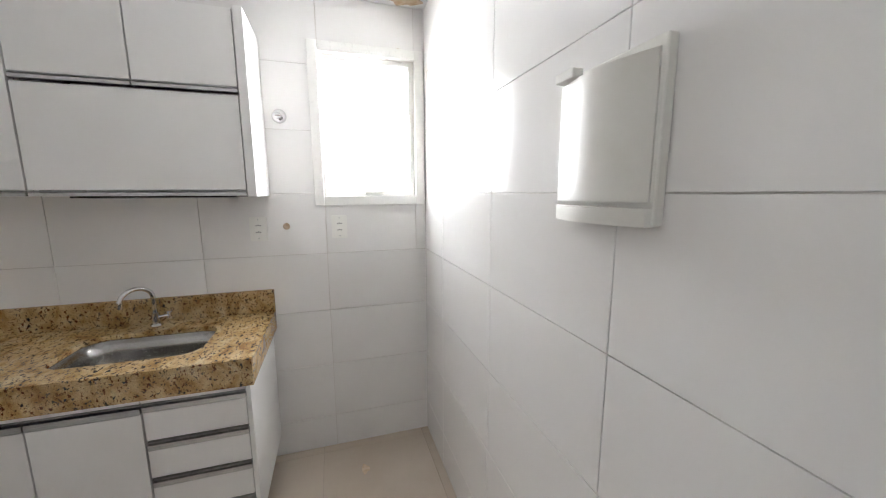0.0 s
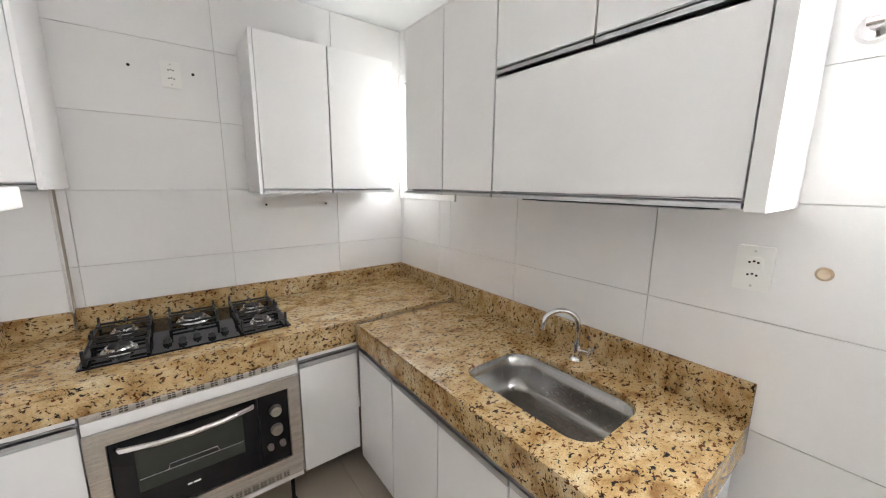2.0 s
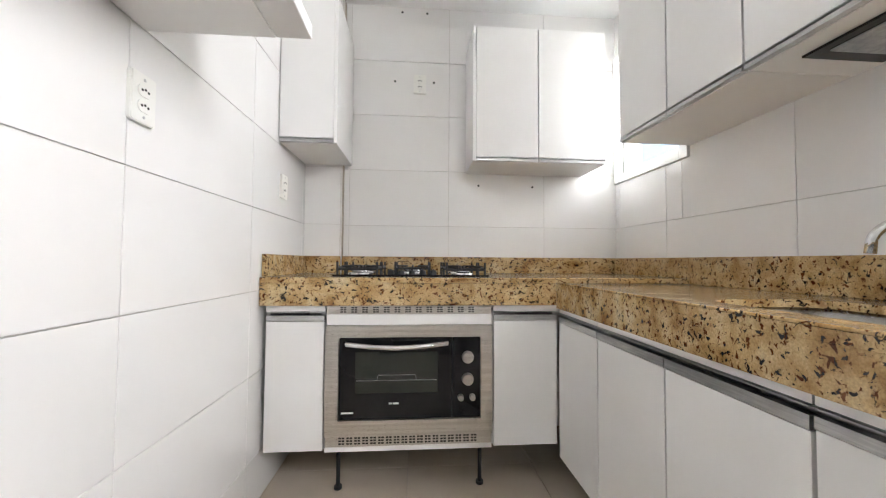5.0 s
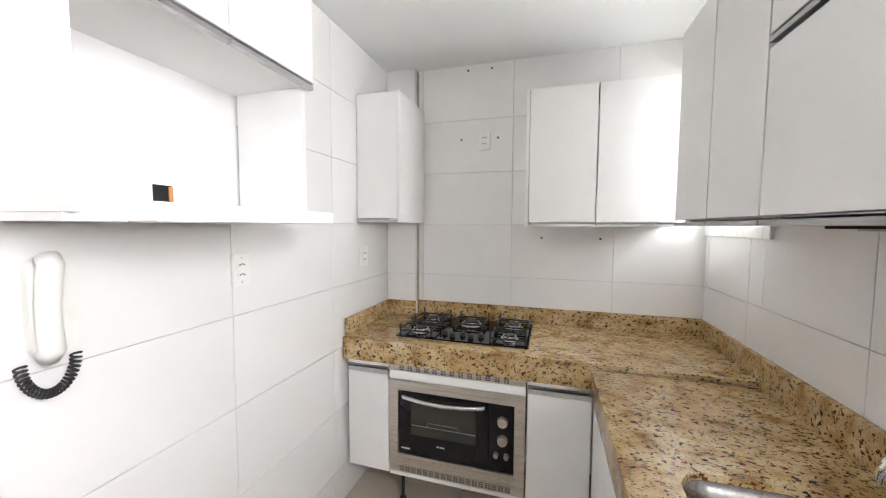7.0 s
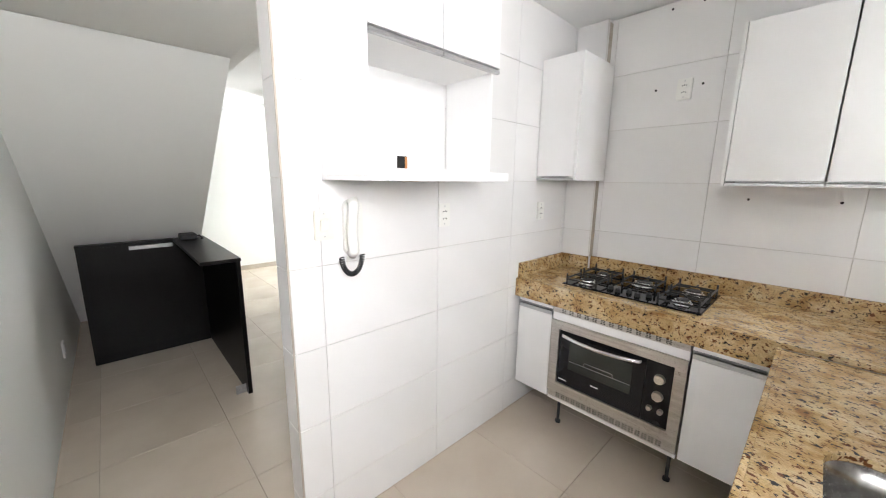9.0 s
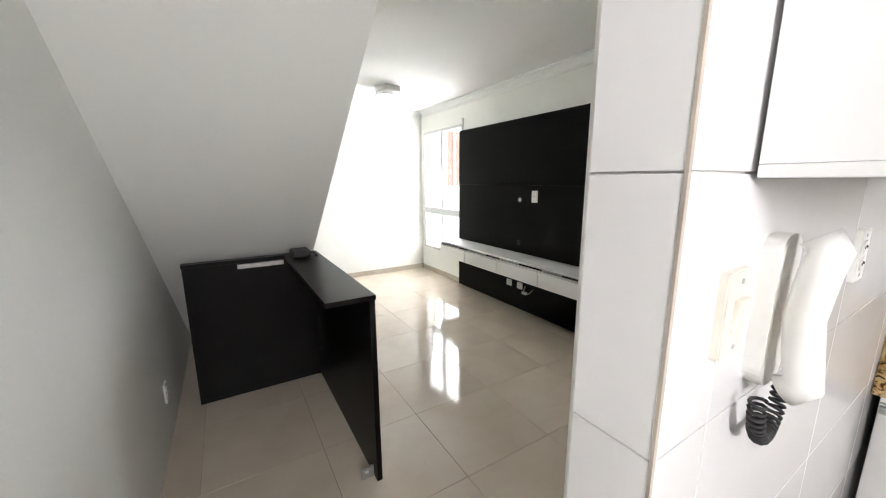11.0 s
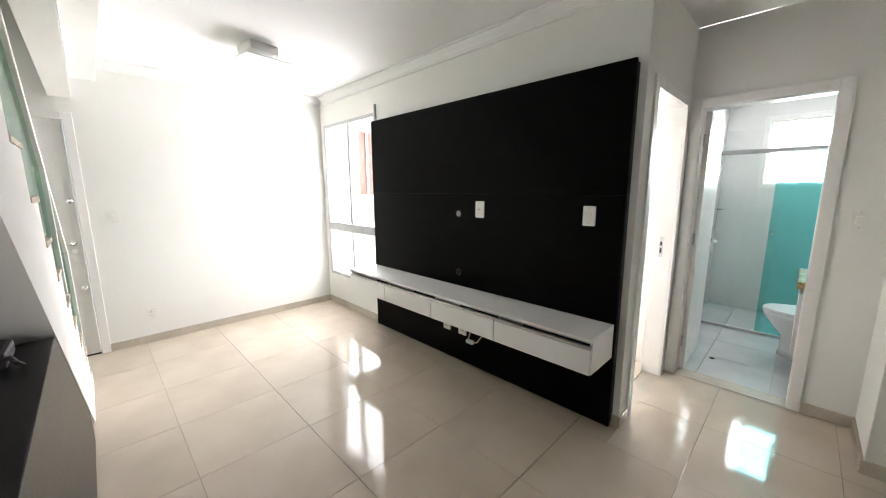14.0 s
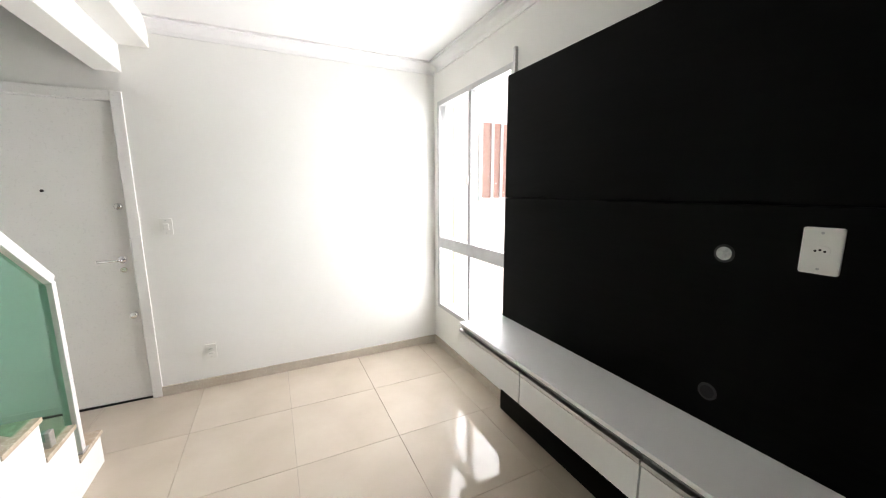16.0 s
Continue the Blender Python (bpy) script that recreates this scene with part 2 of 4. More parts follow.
def rounded(x0, y0, x1, y1, r, n=6):
    """Points of a rounded rectangle, anticlockwise."""
    out = []
    for cx, cy, a in ((x1 - r, y1 - r, 0), (x0 + r, y1 - r, 90), (x0 + r, y0 + r, 180), (x1 - r, y0 + r, 270)):
        out += [(cx + r * math.cos(radians(a + 90 * i / n)), cy + r * math.sin(radians(a + 90 * i / n))) for i in range(n + 1)]
    return out


def prism(bm, outline, depth, m=None):
    """A flat outline (x, y) raised by depth along z, then placed by m."""
    lower = [bm.verts.new((x, y, 0)) for x, y in outline]
    upper = [bm.verts.new((x, y, depth)) for x, y in outline]
    bm.faces.new(lower[::-1])
    bm.faces.new(upper)
    for i in range(len(outline)):
        j = (i + 1) % len(outline)
        bm.faces.new((lower[i], lower[j], upper[j], upper[i]))
    if m:
        bmesh.ops.transform(bm, matrix=m, verts=lower + upper)
    return bm


def slab_with_hole(bm, lo, hi, hole):
    """A slab whose top and bottom are pierced by a closed outline."""
    for z in (lo[2], hi[2]):
        loops = []
        for pts in ([(lo[0], lo[1]), (hi[0], lo[1]), (hi[0], hi[1]), (lo[0], hi[1])], hole):
            vs = [bm.verts.new((x, y, z)) for x, y in pts]
            loops.append(vs)
        es = [bm.edges.new((vs[i], vs[(i + 1) % len(vs)])) for vs in loops for i in range(len(vs))]
        bmesh.ops.triangle_fill(bm, edges=es, use_beauty=True)
        if z == lo[2]:
            low = loops
        else:
            for a, b in zip(low, loops):
                for i in range(len(a)):
                    j = (i + 1) % len(a)
                    bm.faces.new((a[i], a[j], b[j], b[i]))
    bmesh.ops.recalc_face_normals(bm, faces=bm.faces)
    return bm


def subtract(rects, hole):
    """Cuts a rectangle (u0, v0, u1, v1) out of rectangles."""
    out = []
    for a, b, c, d in rects:
        p, q, r, s = hole
        if p >= c or r <= a or q >= d or s <= b:
            out.append((a, b, c, d))
            continue
        if p > a:
            out.append((a, b, p, d))
        if r < c:
            out.append((r, b, c, d))
        m0, m1 = max(a, p), min(c, r)
        if q > b:
            out.append((m0, b, m1, q))
        if s < d:
            out.append((m0, s, m1, d))
    return out


def wall(name, mat, axis, at, thick, u0, u1, z0, z1, holes=(), label="white painted plaster wall"):
    """A wall with real openings. axis: the one it stands across; at: its inner face; thick: signed depth behind it."""
    bm = bmesh.new()
    rects = [(u0, z0, u1, z1)]
    for h in holes:
        rects = subtract(rects, h)
    for a, b, c, d in rects:
        lo, hi = ((at, a, b), (at + thick, c, d)) if axis == "x" else ((a, at, b), (c, at + thick, d))
        cuboid(bm, lo, hi)
    return tagged(part(name, bm, mat), label, "wall", kind="structure")


def tiles(parent, mat, axis, at, proud, us, vs, holes=(), gap=0.0025, name="wall_tile"):
    """Separate tiles between the joints us and vs; proud: signed thickness off the surface."""
    shared = {}
    for a, c in zip(us, us[1:]):
        for b, d in zip(vs, vs[1:]):
            rects = [(a, b, c, d)]
            for h in holes:
                rects = subtract(rects, h)
            for p, q, r, s in rects:
                wu, wv = round(r - p - gap, 4), round(s - q - gap, 4)
                if wu < 0.012 or wv < 0.012:
                    continue
                if (wu, wv) not in shared:
                    t, e = abs(proud) / 2, 0.0012
                    bm = bmesh.new()
                    size = {"x": (2 * t, wu, wv), "y": (wu, 2 * t, wv), "z": (wu, wv, 2 * t)}[axis]
                    cuboid(bm, [-k / 2 for k in size], [k / 2 for k in size], e)
                    me = bpy.data.meshes.new(name)
                    bm.to_mesh(me)
                    bm.free()
                    me.materials.append(mat)
                    shared[(wu, wv)] = me
                ob = new(name, shared[(wu, wv)])
                ob.parent = parent
                u, v, n = (p + r) / 2, (q + s) / 2, at + proud / 2
                ob.location = {"x": (n, u, v), "y": (u, n, v), "z": (u, v, n)}[axis]


# ---- structure ----
KX, KS, WE, ZK, ZL = 1.88, -2.85, -2.03, 2.53, 2.62
WIN_SE, WIN_NE = (-2.785, 1.515, -2.275, 2.255), (-0.56, 1.52, -0.05, 2.2)
LW, TVY, RX, BY = -5.285, 0.49, -1.50, 1.52
kitchen_floor = tagged(bx("floor_kitchen", M_FGROUT, None, (-0.06, -3.0, -0.1), (2.02, 0.12, -0.009), 0), "beige polished porcelain tiled kitchen floor", "floor", kind="structure")
living_floor = tagged(bx("floor_living", M_FGROUT, None, (-5.5, -3.0, -0.1), (-0.06, 1.6, -0.009), 0), "glossy beige porcelain tiled living floor", "floor", kind="structure")
bath_floor = tagged(bx("floor_bathroom", M_FGROUT, None, (-1.72, 1.6, -0.1), (0.12, 4.1, -0.009), 0), "pale grey tiled bathroom floor", "floor", kind="structure")
tagged(bx("floor_bedroom", M_FLOOR, None, (-4.1, 1.62, -0.1), (-1.72, 3.8, 0.0), 0), "beige bedroom floor", "floor", kind="structure")
tagged(bx("floor_bedroom_entry", M_FLOOR, None, (-4.1, 0.61, -0.099), (-1.62, 1.62, 0.001), 0), "beige bedroom floor by the door", "floor", kind="structure")
wall_k_north = wall("wall_kitchen_north", M_GROUT, "y", 0.0, 0.14, -0.12, KX + 0.14, 0, ZL, label="kitchen wall behind the stove, white tiled")
wall_k_east = wall("wall_kitchen_east", M_GROUT, "x", KX, 0.14, KS - 0.14, 0.0, 0, ZL, (WIN_SE, WIN_NE), "kitchen wall with two windows, white tiled")
wall_k_west = wall("wall_kitchen_west", M_GROUT, "x", -0.006, -0.108, WE, 0.0, 0, ZL, label="white tiled kitchen wall with intercom")
tagged(bx("wall_kitchen_west_back", M_PAINT, None, (-0.125, WE + 0.004, 0), (-0.115, 1.02, ZL), 0), "painted living side of the kitchen wall", "wall", kind="structure")
wall_south = wall("wall_south_tiled", M_GROUT, "y", KS, -0.14, -0.1, KX, 0, ZL, label="white tiled kitchen wall with meter panel")
wall("wall_south_plain", M_PAINT, "y", KS + 0.006, -0.146, LW - 0.14, -0.1, 0, 4.6, label="white painted wall along the stairs")
wall("wall_west", M_PAINT, "x", LW, -0.14, KS + 0.006, TVY + 0.14, 0, 4.6, ((-2.60, 0, -1.81, 2.09),), "white painted wall with the entrance door")
wall("wall_tv", M_PAINT, "y", TVY, 0.13, LW, RX, 0, ZL, ((-5.17, 0.42, -4.08, 2.26),), "white painted wall behind the media panel")
wall("wall_recess_west", M_PAINT, "x", RX, -0.12, TVY + 0.13, BY, 0, ZL, ((0.68, 0, 1.38, 2.07),), "white painted wall with the bedroom door")
wall("wall_bathroom_front", M_PAINT, "y", BY, 0.12, -1.72, -0.12, 0, ZL, ((-1.42, 0, -0.76, 2.065),), "white painted wall with the bathroom door")
tagged(bx("wall_recess_east", M_PAINT, None, (-0.45, 1.02, 0), (-0.115, BY, ZL), 0.004), "white painted wall return beside the hall", "wall", kind="structure")
tagged(bx("wall_over_kitchen_opening", M_PAINT, None, (-0.114, KS + 0.006, 2.42), (-0.006, WE, ZL), 0), "white painted wall strip above the kitchen opening", "wall", kind="structure")
tagged(bx("ceiling_kitchen", M_PAINT_COOL, None, (-0.006, KS, ZK), (KX, 0.0, ZK + 0.12), 0), "white painted kitchen ceiling", "ceiling", kind="structure")
tagged(bx("ceiling_living", M_PAINT_COOL, None, (LW, -1.73, ZL), (-0.115, TVY, ZL + 0.12), 0), "white painted living room ceiling", "ceiling", kind="structure")
tagged(bx("ceiling_hall", M_PAINT_COOL, None, (RX - 0.12, TVY, ZL + 0.001), (-0.115, BY, ZL + 0.12), 0), "white painted hall ceiling", "ceiling", kind="structure")
# unseen closure over the stairs, added so only bounced light gets in
tagged(bx("ceiling_stairwell_closure", M_PAINT_COOL, None, (LW - 0.14, -3.0, 4.6), (-0.9, -1.7, 4.7), 0), "unseen white closing slab added above the stairwell", "ceiling", kind="structure")
tagged(bx("wall_stairwell_closure_north", M_PAINT, None, (LW, -1.73, ZL + 0.12), (-0.9, -1.62, 4.6), 0), "unseen white closing wall added over the stairwell edge", "wall", kind="structure")
tagged(bx("wall_stairwell_closure_east", M_PAINT, None, (-1.0, KS + 0.006, ZL), (-0.9, -1.73, 4.6), 0), "unseen white closing wall added at the stairwell end", "wall", kind="structure")
tagged(bx("beam_stair", M_PAINT, None, (LW, -1.87, 2.27), (-1.05, -1.73, ZL + 0.12), 0.004), "white plastered beam along the stairwell", "beam", kind="structure")
tagged(bx("beam_step", M_PAINT, None, (LW, -1.729, 2.44), (-1.05, -1.57, ZL - 0.001), 0.004), "white plaster drop beside the beam", "beam", kind="structure")
tagged(bx("ceiling_under_landing", M_PAINT, None, (-1.13, KS + 0.006, 2.19), (-0.12, -1.87, 2.42), 0.003), "white plastered slab under the stair landing", "ceiling", kind="structure")
tagged(bx("ceiling_landing_fill", M_PAINT, None, (-1.05, -1.87, 2.27), (-0.12, -1.73, ZL), 0.003), "white plaster soffit beside the landing", "ceiling", kind="structure")
# bathroom and bedroom shells
wall("wall_bathroom_west", M_TILE, "x", -1.60, -0.12, BY + 0.12, 4.0, 0, ZL, label="white tiled bathroom wall")
wall("wall_bathroom_east", M_TILE, "x", -0.12, 0.12, BY + 0.12, 4.0, 0, ZL, label="white tiled bathroom wall")
wall_bath_back = wall("wall_bathroom_back", M_GROUT, "y", 3.95, 0.12, -1.72, 0.0, 0, ZL, ((-1.205, 1.53, -0.685, 2.25),), "white tiled shower wall with a window")
tagged(bx("ceiling_bathroom", M_PAINT_COOL, None, (-1.72, BY + 0.12, 2.45), (0.0, 4.07, 2.55), 0), "white bathroom ceiling", "ceiling", kind="structure")
wall("wall_bedroom_north", M_PAINT, "y", 3.5, 0.12, -4.1, -1.72, 0, ZL, ((-3.3, 0.9, -1.9, 2.1),), "white bedroom wall with a window")
wall("wall_bedroom_west", M_PAINT, "x", -3.95, -0.12, TVY + 0.13, 3.5, 0, ZL, label="white bedroom wall")
tagged(bx("ceiling_bedroom", M_PAINT_COOL, None, (-4.1, TVY + 0.13, ZL + 0.002), (RX - 0.12, 3.62, ZL + 0.12), 0), "white bedroom ceiling", "ceiling", kind="structure")
# pipe casing in the kitchen corner
casing = tagged(bx("pipe_casing", M_GROUT, None, (0.0, -0.05, 1.0), (0.205, 0.0, ZK), 0), "tiled pipe casing in the corner", "wall", kind="structure")
tagged(bx("ground", M_GROUND, None, (-400, -400, -3.2), (400, 400, -3.0), 0), "pale concrete paving outside", "ground", kind="structure")


def crown(name, pts):
    """Stepped plaster cornice along a ceiling edge; pts: start, end, inward direction."""
    (ax, ay), (bx_, by_), (nx, ny) = pts
    bm = bmesh.new()
    prof = [(0, 0), (0, -0.085), (0.012, -0.085), (0.016, -0.06), (0.03, -0.045), (0.05, -0.03), (0.062, -0.014), (0.085, -0.012), (0.085, 0)]
    rows = [[bm.verts.new((px + nx * u, py + ny * u, ZL + v - 0.001)) for u, v in prof] for px, py in ((ax, ay), (bx_, by_))]
    for i in range(len(prof)):
        j = (i + 1) % len(prof)
        bm.faces.new((rows[0][i], rows[0][j], rows[1][j], rows[1][i]))
    bm.faces.new(rows[0])
    bm.faces.new(rows[1][::-1])
    bmesh.ops.recalc_face_normals(bm, faces=bm.faces)
    return tagged(part(name, bm, M_PAINT_COOL), "white moulded plaster cornice", "trim", kind="structure")


crown("trim_cornice_west", ((LW, -1.57), (LW, TVY), (1, 0)))
crown("trim_cornice_tv", ((LW + 0.085, TVY), (RX, TVY), (0, -1)))
for a, b in (((LW, -1.75, 0), (LW + 0.014, TVY, 0.075)), ((LW + 0.014, TVY - 0.014, 0), (RX, TVY, 0.075)), ((RX, TVY - 0.014, 0), (RX + 0.012, 0.62, 0.075)),
             ((-0.715, BY - 0.014, 0), (-0.45, BY, 0.075)), ((-0.464, 1.02, 0), (-0.45, BY - 0.014, 0.075)), ((-0.464, 1.006, 0), (-0.126, 1.02, 0.075)),
             ((-0.137, WE, 0), (-0.125, 1.006, 0.075))):
    tagged(bx("baseboard", M_BASE, None, a, b, 0.002), "beige porcelain baseboard", "baseboard", kind="structure")

# ---- windows and doors ----


def frame_parts(parent, mat, axis, n0, n1, u0, v0, u1, v1, wide, name="window_frame", sill=True):
    """Four bars round an opening, each mitred end to end."""
    def bar(a, b, c, d):
        lo, hi = ((n0, a, b), (n1, c, d)) if axis == "x" else ((a, n0, b), (c, n1, d))
        bx(name, mat, parent, lo, hi, 0.003)
    bar(u0, v0, u0 + wide, v1)
    bar(u1 - wide, v0, u1, v1)
    bar(u0 + wide, v1 - wide, u1 - wide, v1)
    if sill:
        bar(u0 + wide, v0, u1 - wide, v0 + wide)


def pane(parent, mat, lo, hi):
    p = bx("pane", mat, parent, lo, hi, 0)
    p.visible_shadow = False
    return p


win1 = root("window_1", (KX, -2.53, 1.465), "white aluminium tilting window with a bright pane", "window")
frame_parts(win1, M_LACQ, "x", KX - 0.022, KX + 0.006, -2.838, 1.462, -2.222, 2.308, 0.052, "casing")
frame_parts(win1, M_LACQ, "x", KX + 0.01, KX + 0.05, -2.785, 1.515, -2.275, 2.255, 0.028)
pane(win1, M_GLASS, (KX + 0.028, -2.757, 1.543), (KX + 0.032, -2.303, 2.227))
bx("latch", M_PLAST, win1, (KX - 0.02, -2.60, 1.522), (KX + 0.01, -2.50, 1.54), 0.004, "white plastic window latch")
win2 = root("window_2", (KX, -0.3, 1.47), "white aluminium window, its vent tilted open", "window")
frame_parts(win2, M_LACQ, "x", KX - 0.02, KX + 0.006, -0.612, 1.47, -0.012, 2.26, 0.05, "casing")
frame_parts(win2, M_LACQ, "x", KX + 0.02, KX + 0.05, -0.56, 1.52, -0.05, 2.2, 0.025)
pane(win2, M_GLASS, (KX + 0.032, -0.535, 1.545), (KX + 0.036, -0.075, 2.175))
bm = bmesh.new()
tube(bm, [(KX + 0.03, -0.12, 1.7), (KX + 0.10, -0.2, 1.78), (KX + 0.03, -0.3, 1.9)], 0.005, 8)
part("stay_arm", bm, M_ALU, win2, "bent metal window stay")
win3 = root("window_3", (-4.62, TVY, 0.42), "tall white aluminium sliding window with lower lights", "window")
frame_parts(win3, M_FRAME, "y", TVY - 0.014, TVY + 0.05, -5.19, 0.40, -4.06, 2.285, 0.04)
bx("transom", M_FRAME, win3, (-5.15, TVY - 0.012, 0.985), (-4.10, TVY + 0.05, 1.085), 0.004)
bx("mullion", M_FRAME, win3, (-4.635, TVY - 0.012, 1.085), (-4.59, TVY + 0.05, 2.245), 0.004)
bx("mullion", M_FRAME, win3, (-4.63, TVY - 0.008, 0.44), (-4.598, TVY + 0.05, 0.985), 0.004)
bx("sash", M_ALU, win3, (-4.655, TVY + 0.01, 1.085), (-4.637, TVY + 0.04, 2.245), 0.002)
bx("latch", M_PLAST, win3, (-4.63, TVY - 0.03, 1.55), (-4.605, TVY - 0.012, 1.62), 0.004)
for a, b in ((-5.15, -4.66), (-4.59, -4.10)):
    pane(win3, M_GLASS, (a, TVY + 0.025, 1.085), (b, TVY + 0.029, 2.245))
    pane(win3, M_GLASS, (a, TVY + 0.025, 0.44), (b, TVY + 0.029, 0.985))
bx("edge_strip", M_ALU, win3, (-4.062, TVY - 0.025, 0.40), (-4.045, TVY - 0.001, 2.36), 0.002)
win4 = root("window_4", (-1.02, 3.95, 1.56), "white framed bathroom window in the shower", "window")
frame_parts(win4, M_LACQ, "y", 3.93, 3.955, -1.25, 1.485, -0.64, 2.295, 0.047, "casing")
frame_parts(win4, M_LACQ, "y", 3.97, 4.0, -1.205, 1.53, -0.685, 2.25, 0.025)
bx("transom", M_LACQ, win4, (-1.18, 3.97, 1.88), (-0.71, 4.0, 1.91), 0.002)
pane(win4, M_GLASS, (-1.18, 3.983, 1.555), (-0.71, 3.987, 2.225))
win5 = root("window_5", (-2.6, 3.5, 0.9), "white framed bedroom window", "window")
frame_parts(win5, M_LACQ, "y", 3.49, 3.56, -3.3, 0.9, -1.9, 2.1, 0.05)
pane(win5, M_GLASS, (-3.25, 3.52, 0.95), (-1.95, 3.524, 2.05))


def lever(parent, at, along, out):
    """A lever handle: rosette, neck and grip."""
    at, along, out = Vector(at), Vector(along), Vector(out)
    bm = rod(bmesh.new(), at, at + out * 0.008, 0.024, seg=20)
    rod(bm, at, at + out * 0.05, 0.009)
    tube(bm, [at + out * 0.048, at + out * 0.052 + along * 0.03, at + out * 0.05 + along * 0.12], 0.0085)
    part("handle", bm, M_CHROME, parent, "chrome lever handle", True)
    bm = rod(bmesh.new(), at - Vector((0, 0, 0.07)), at - Vector((0, 0, 0.07)) + out * 0.007, 0.019, seg=20)
    rod(bm, at - Vector((0, 0, 0.07)), at - Vector((0, 0, 0.07)) + out * 0.014, 0.008)
    part("lock_rosette", bm, M_CHROME, parent, "chrome keyhole rosette")


door1 = root("door_1", (LW, -2.2, 0), "closed white lacquered entrance door with chrome locks", "door")
bx("leaf", M_LACQ, door1, (LW - 0.05, -2.595, 0.012), (LW - 0.012, -1.815, 2.085), 0.002)
frame_parts(door1, M_LACQ, "x", LW - 0.001, LW + 0.014, -2.665, 0.0, -1.745, 2.15, 0.062, "casing", False)
frame_parts(door1, M_LACQ, "x", LW - 0.1, LW - 0.002, -2.612, 0.0, -1.798, 2.1, 0.014, "jamb", False)
lever(door1, (LW - 0.012, -1.87, 1.045), (0, -1, 0), (1, 0, 0))
for z in (1.41, 0.645):
    bm = rod(bmesh.new(), (LW - 0.014, -1.85, z), (LW + 0.012, -1.85, z), 0.024, 0.02, 20)
    part("deadbolt", bm, M_CHROME, door1, "chrome deadbolt rosette", True)
part("peephole", rod(bmesh.new(), (LW - 0.014, -2.21, 1.515), (LW - 0.006, -2.21, 1.515), 0.009, seg=14), M_IRON, door1)
# near-black strip under the leaf; the gap's shade is put in colour
bx("threshold", M_HOLE_SHADE, door1, (LW - 0.06, -2.598, 0.001), (LW - 0.002, -1.812, 0.011), 0)

door2 = root("door_2", (-1.42, BY, 0), "white bathroom door standing open inwards", "door")
frame_parts(door2, M_LACQ, "y", BY - 0.015, BY + 0.001, -1.492, 0.0, -0.692, 2.135, 0.066, "casing", False)
frame_parts(door2, M_LACQ, "y", BY + 0.001, BY + 0.13, -1.434, 0.0, -0.746, 2.079, 0.016, "jamb", False)
bm = cuboid(bmesh.new(), (0, 0, 0.012), (0.035, 0.64, 2.055), 0.002)
bm.transform(pose(-1.418, BY + 0.11, 0, 0, 0, 1))
part("leaf", bm, M_LACQ, door2)
lever(door2, (-1.39, BY + 0.69, 1.03), (0, -1, 0), (1, 0.02, 0))
for z in (0.25, 1.1, 1.85):
    bx("hinge", M_ALU, door2, (-1.419, BY + 0.085, z - 0.045), (-1.405, BY + 0.112, z + 0.045), 0.002, "steel butt hinge")

door3 = root("door_3", (RX, 0.68, 0), "white bedroom door standing wide open inwards", "door")
frame_parts(door3, M_LACQ, "x", RX - 0.001, RX + 0.014, 0.615, 0.0, 1.445, 2.135, 0.066, "casing", False)
frame_parts(door3, M_LACQ, "x", RX - 0.13, RX - 0.001, 0.666, 0.0, 1.394, 2.084, 0.016, "jamb", False)
bm = cuboid(bmesh.new(), (-0.69, -0.035, 0.012), (0, 0, 2.06), 0.002)
bm.transform(pose(RX - 0.135, 0.72, 0, 0, 0, 2))
part("leaf", bm, M_LACQ, door3)
strike = part("strike_plate", cuboid(bmesh.new(), (RX - 0.085, 1.3755, 0.97), (RX - 0.06, 1.3785, 1.13), 0.0008), M_ALU, door3, "steel strike plate on the jamb")
bx("bolt_hole", M_HOLE_SHADE, strike, (RX - 0.079, 1.3745, 1.0), (RX - 0.066, 1.3756, 1.04), 0)
bx("latch_hole", M_HOLE_SHADE, strike, (RX - 0.079, 1.3745, 1.06), (RX - 0.066, 1.3756, 1.09), 0)

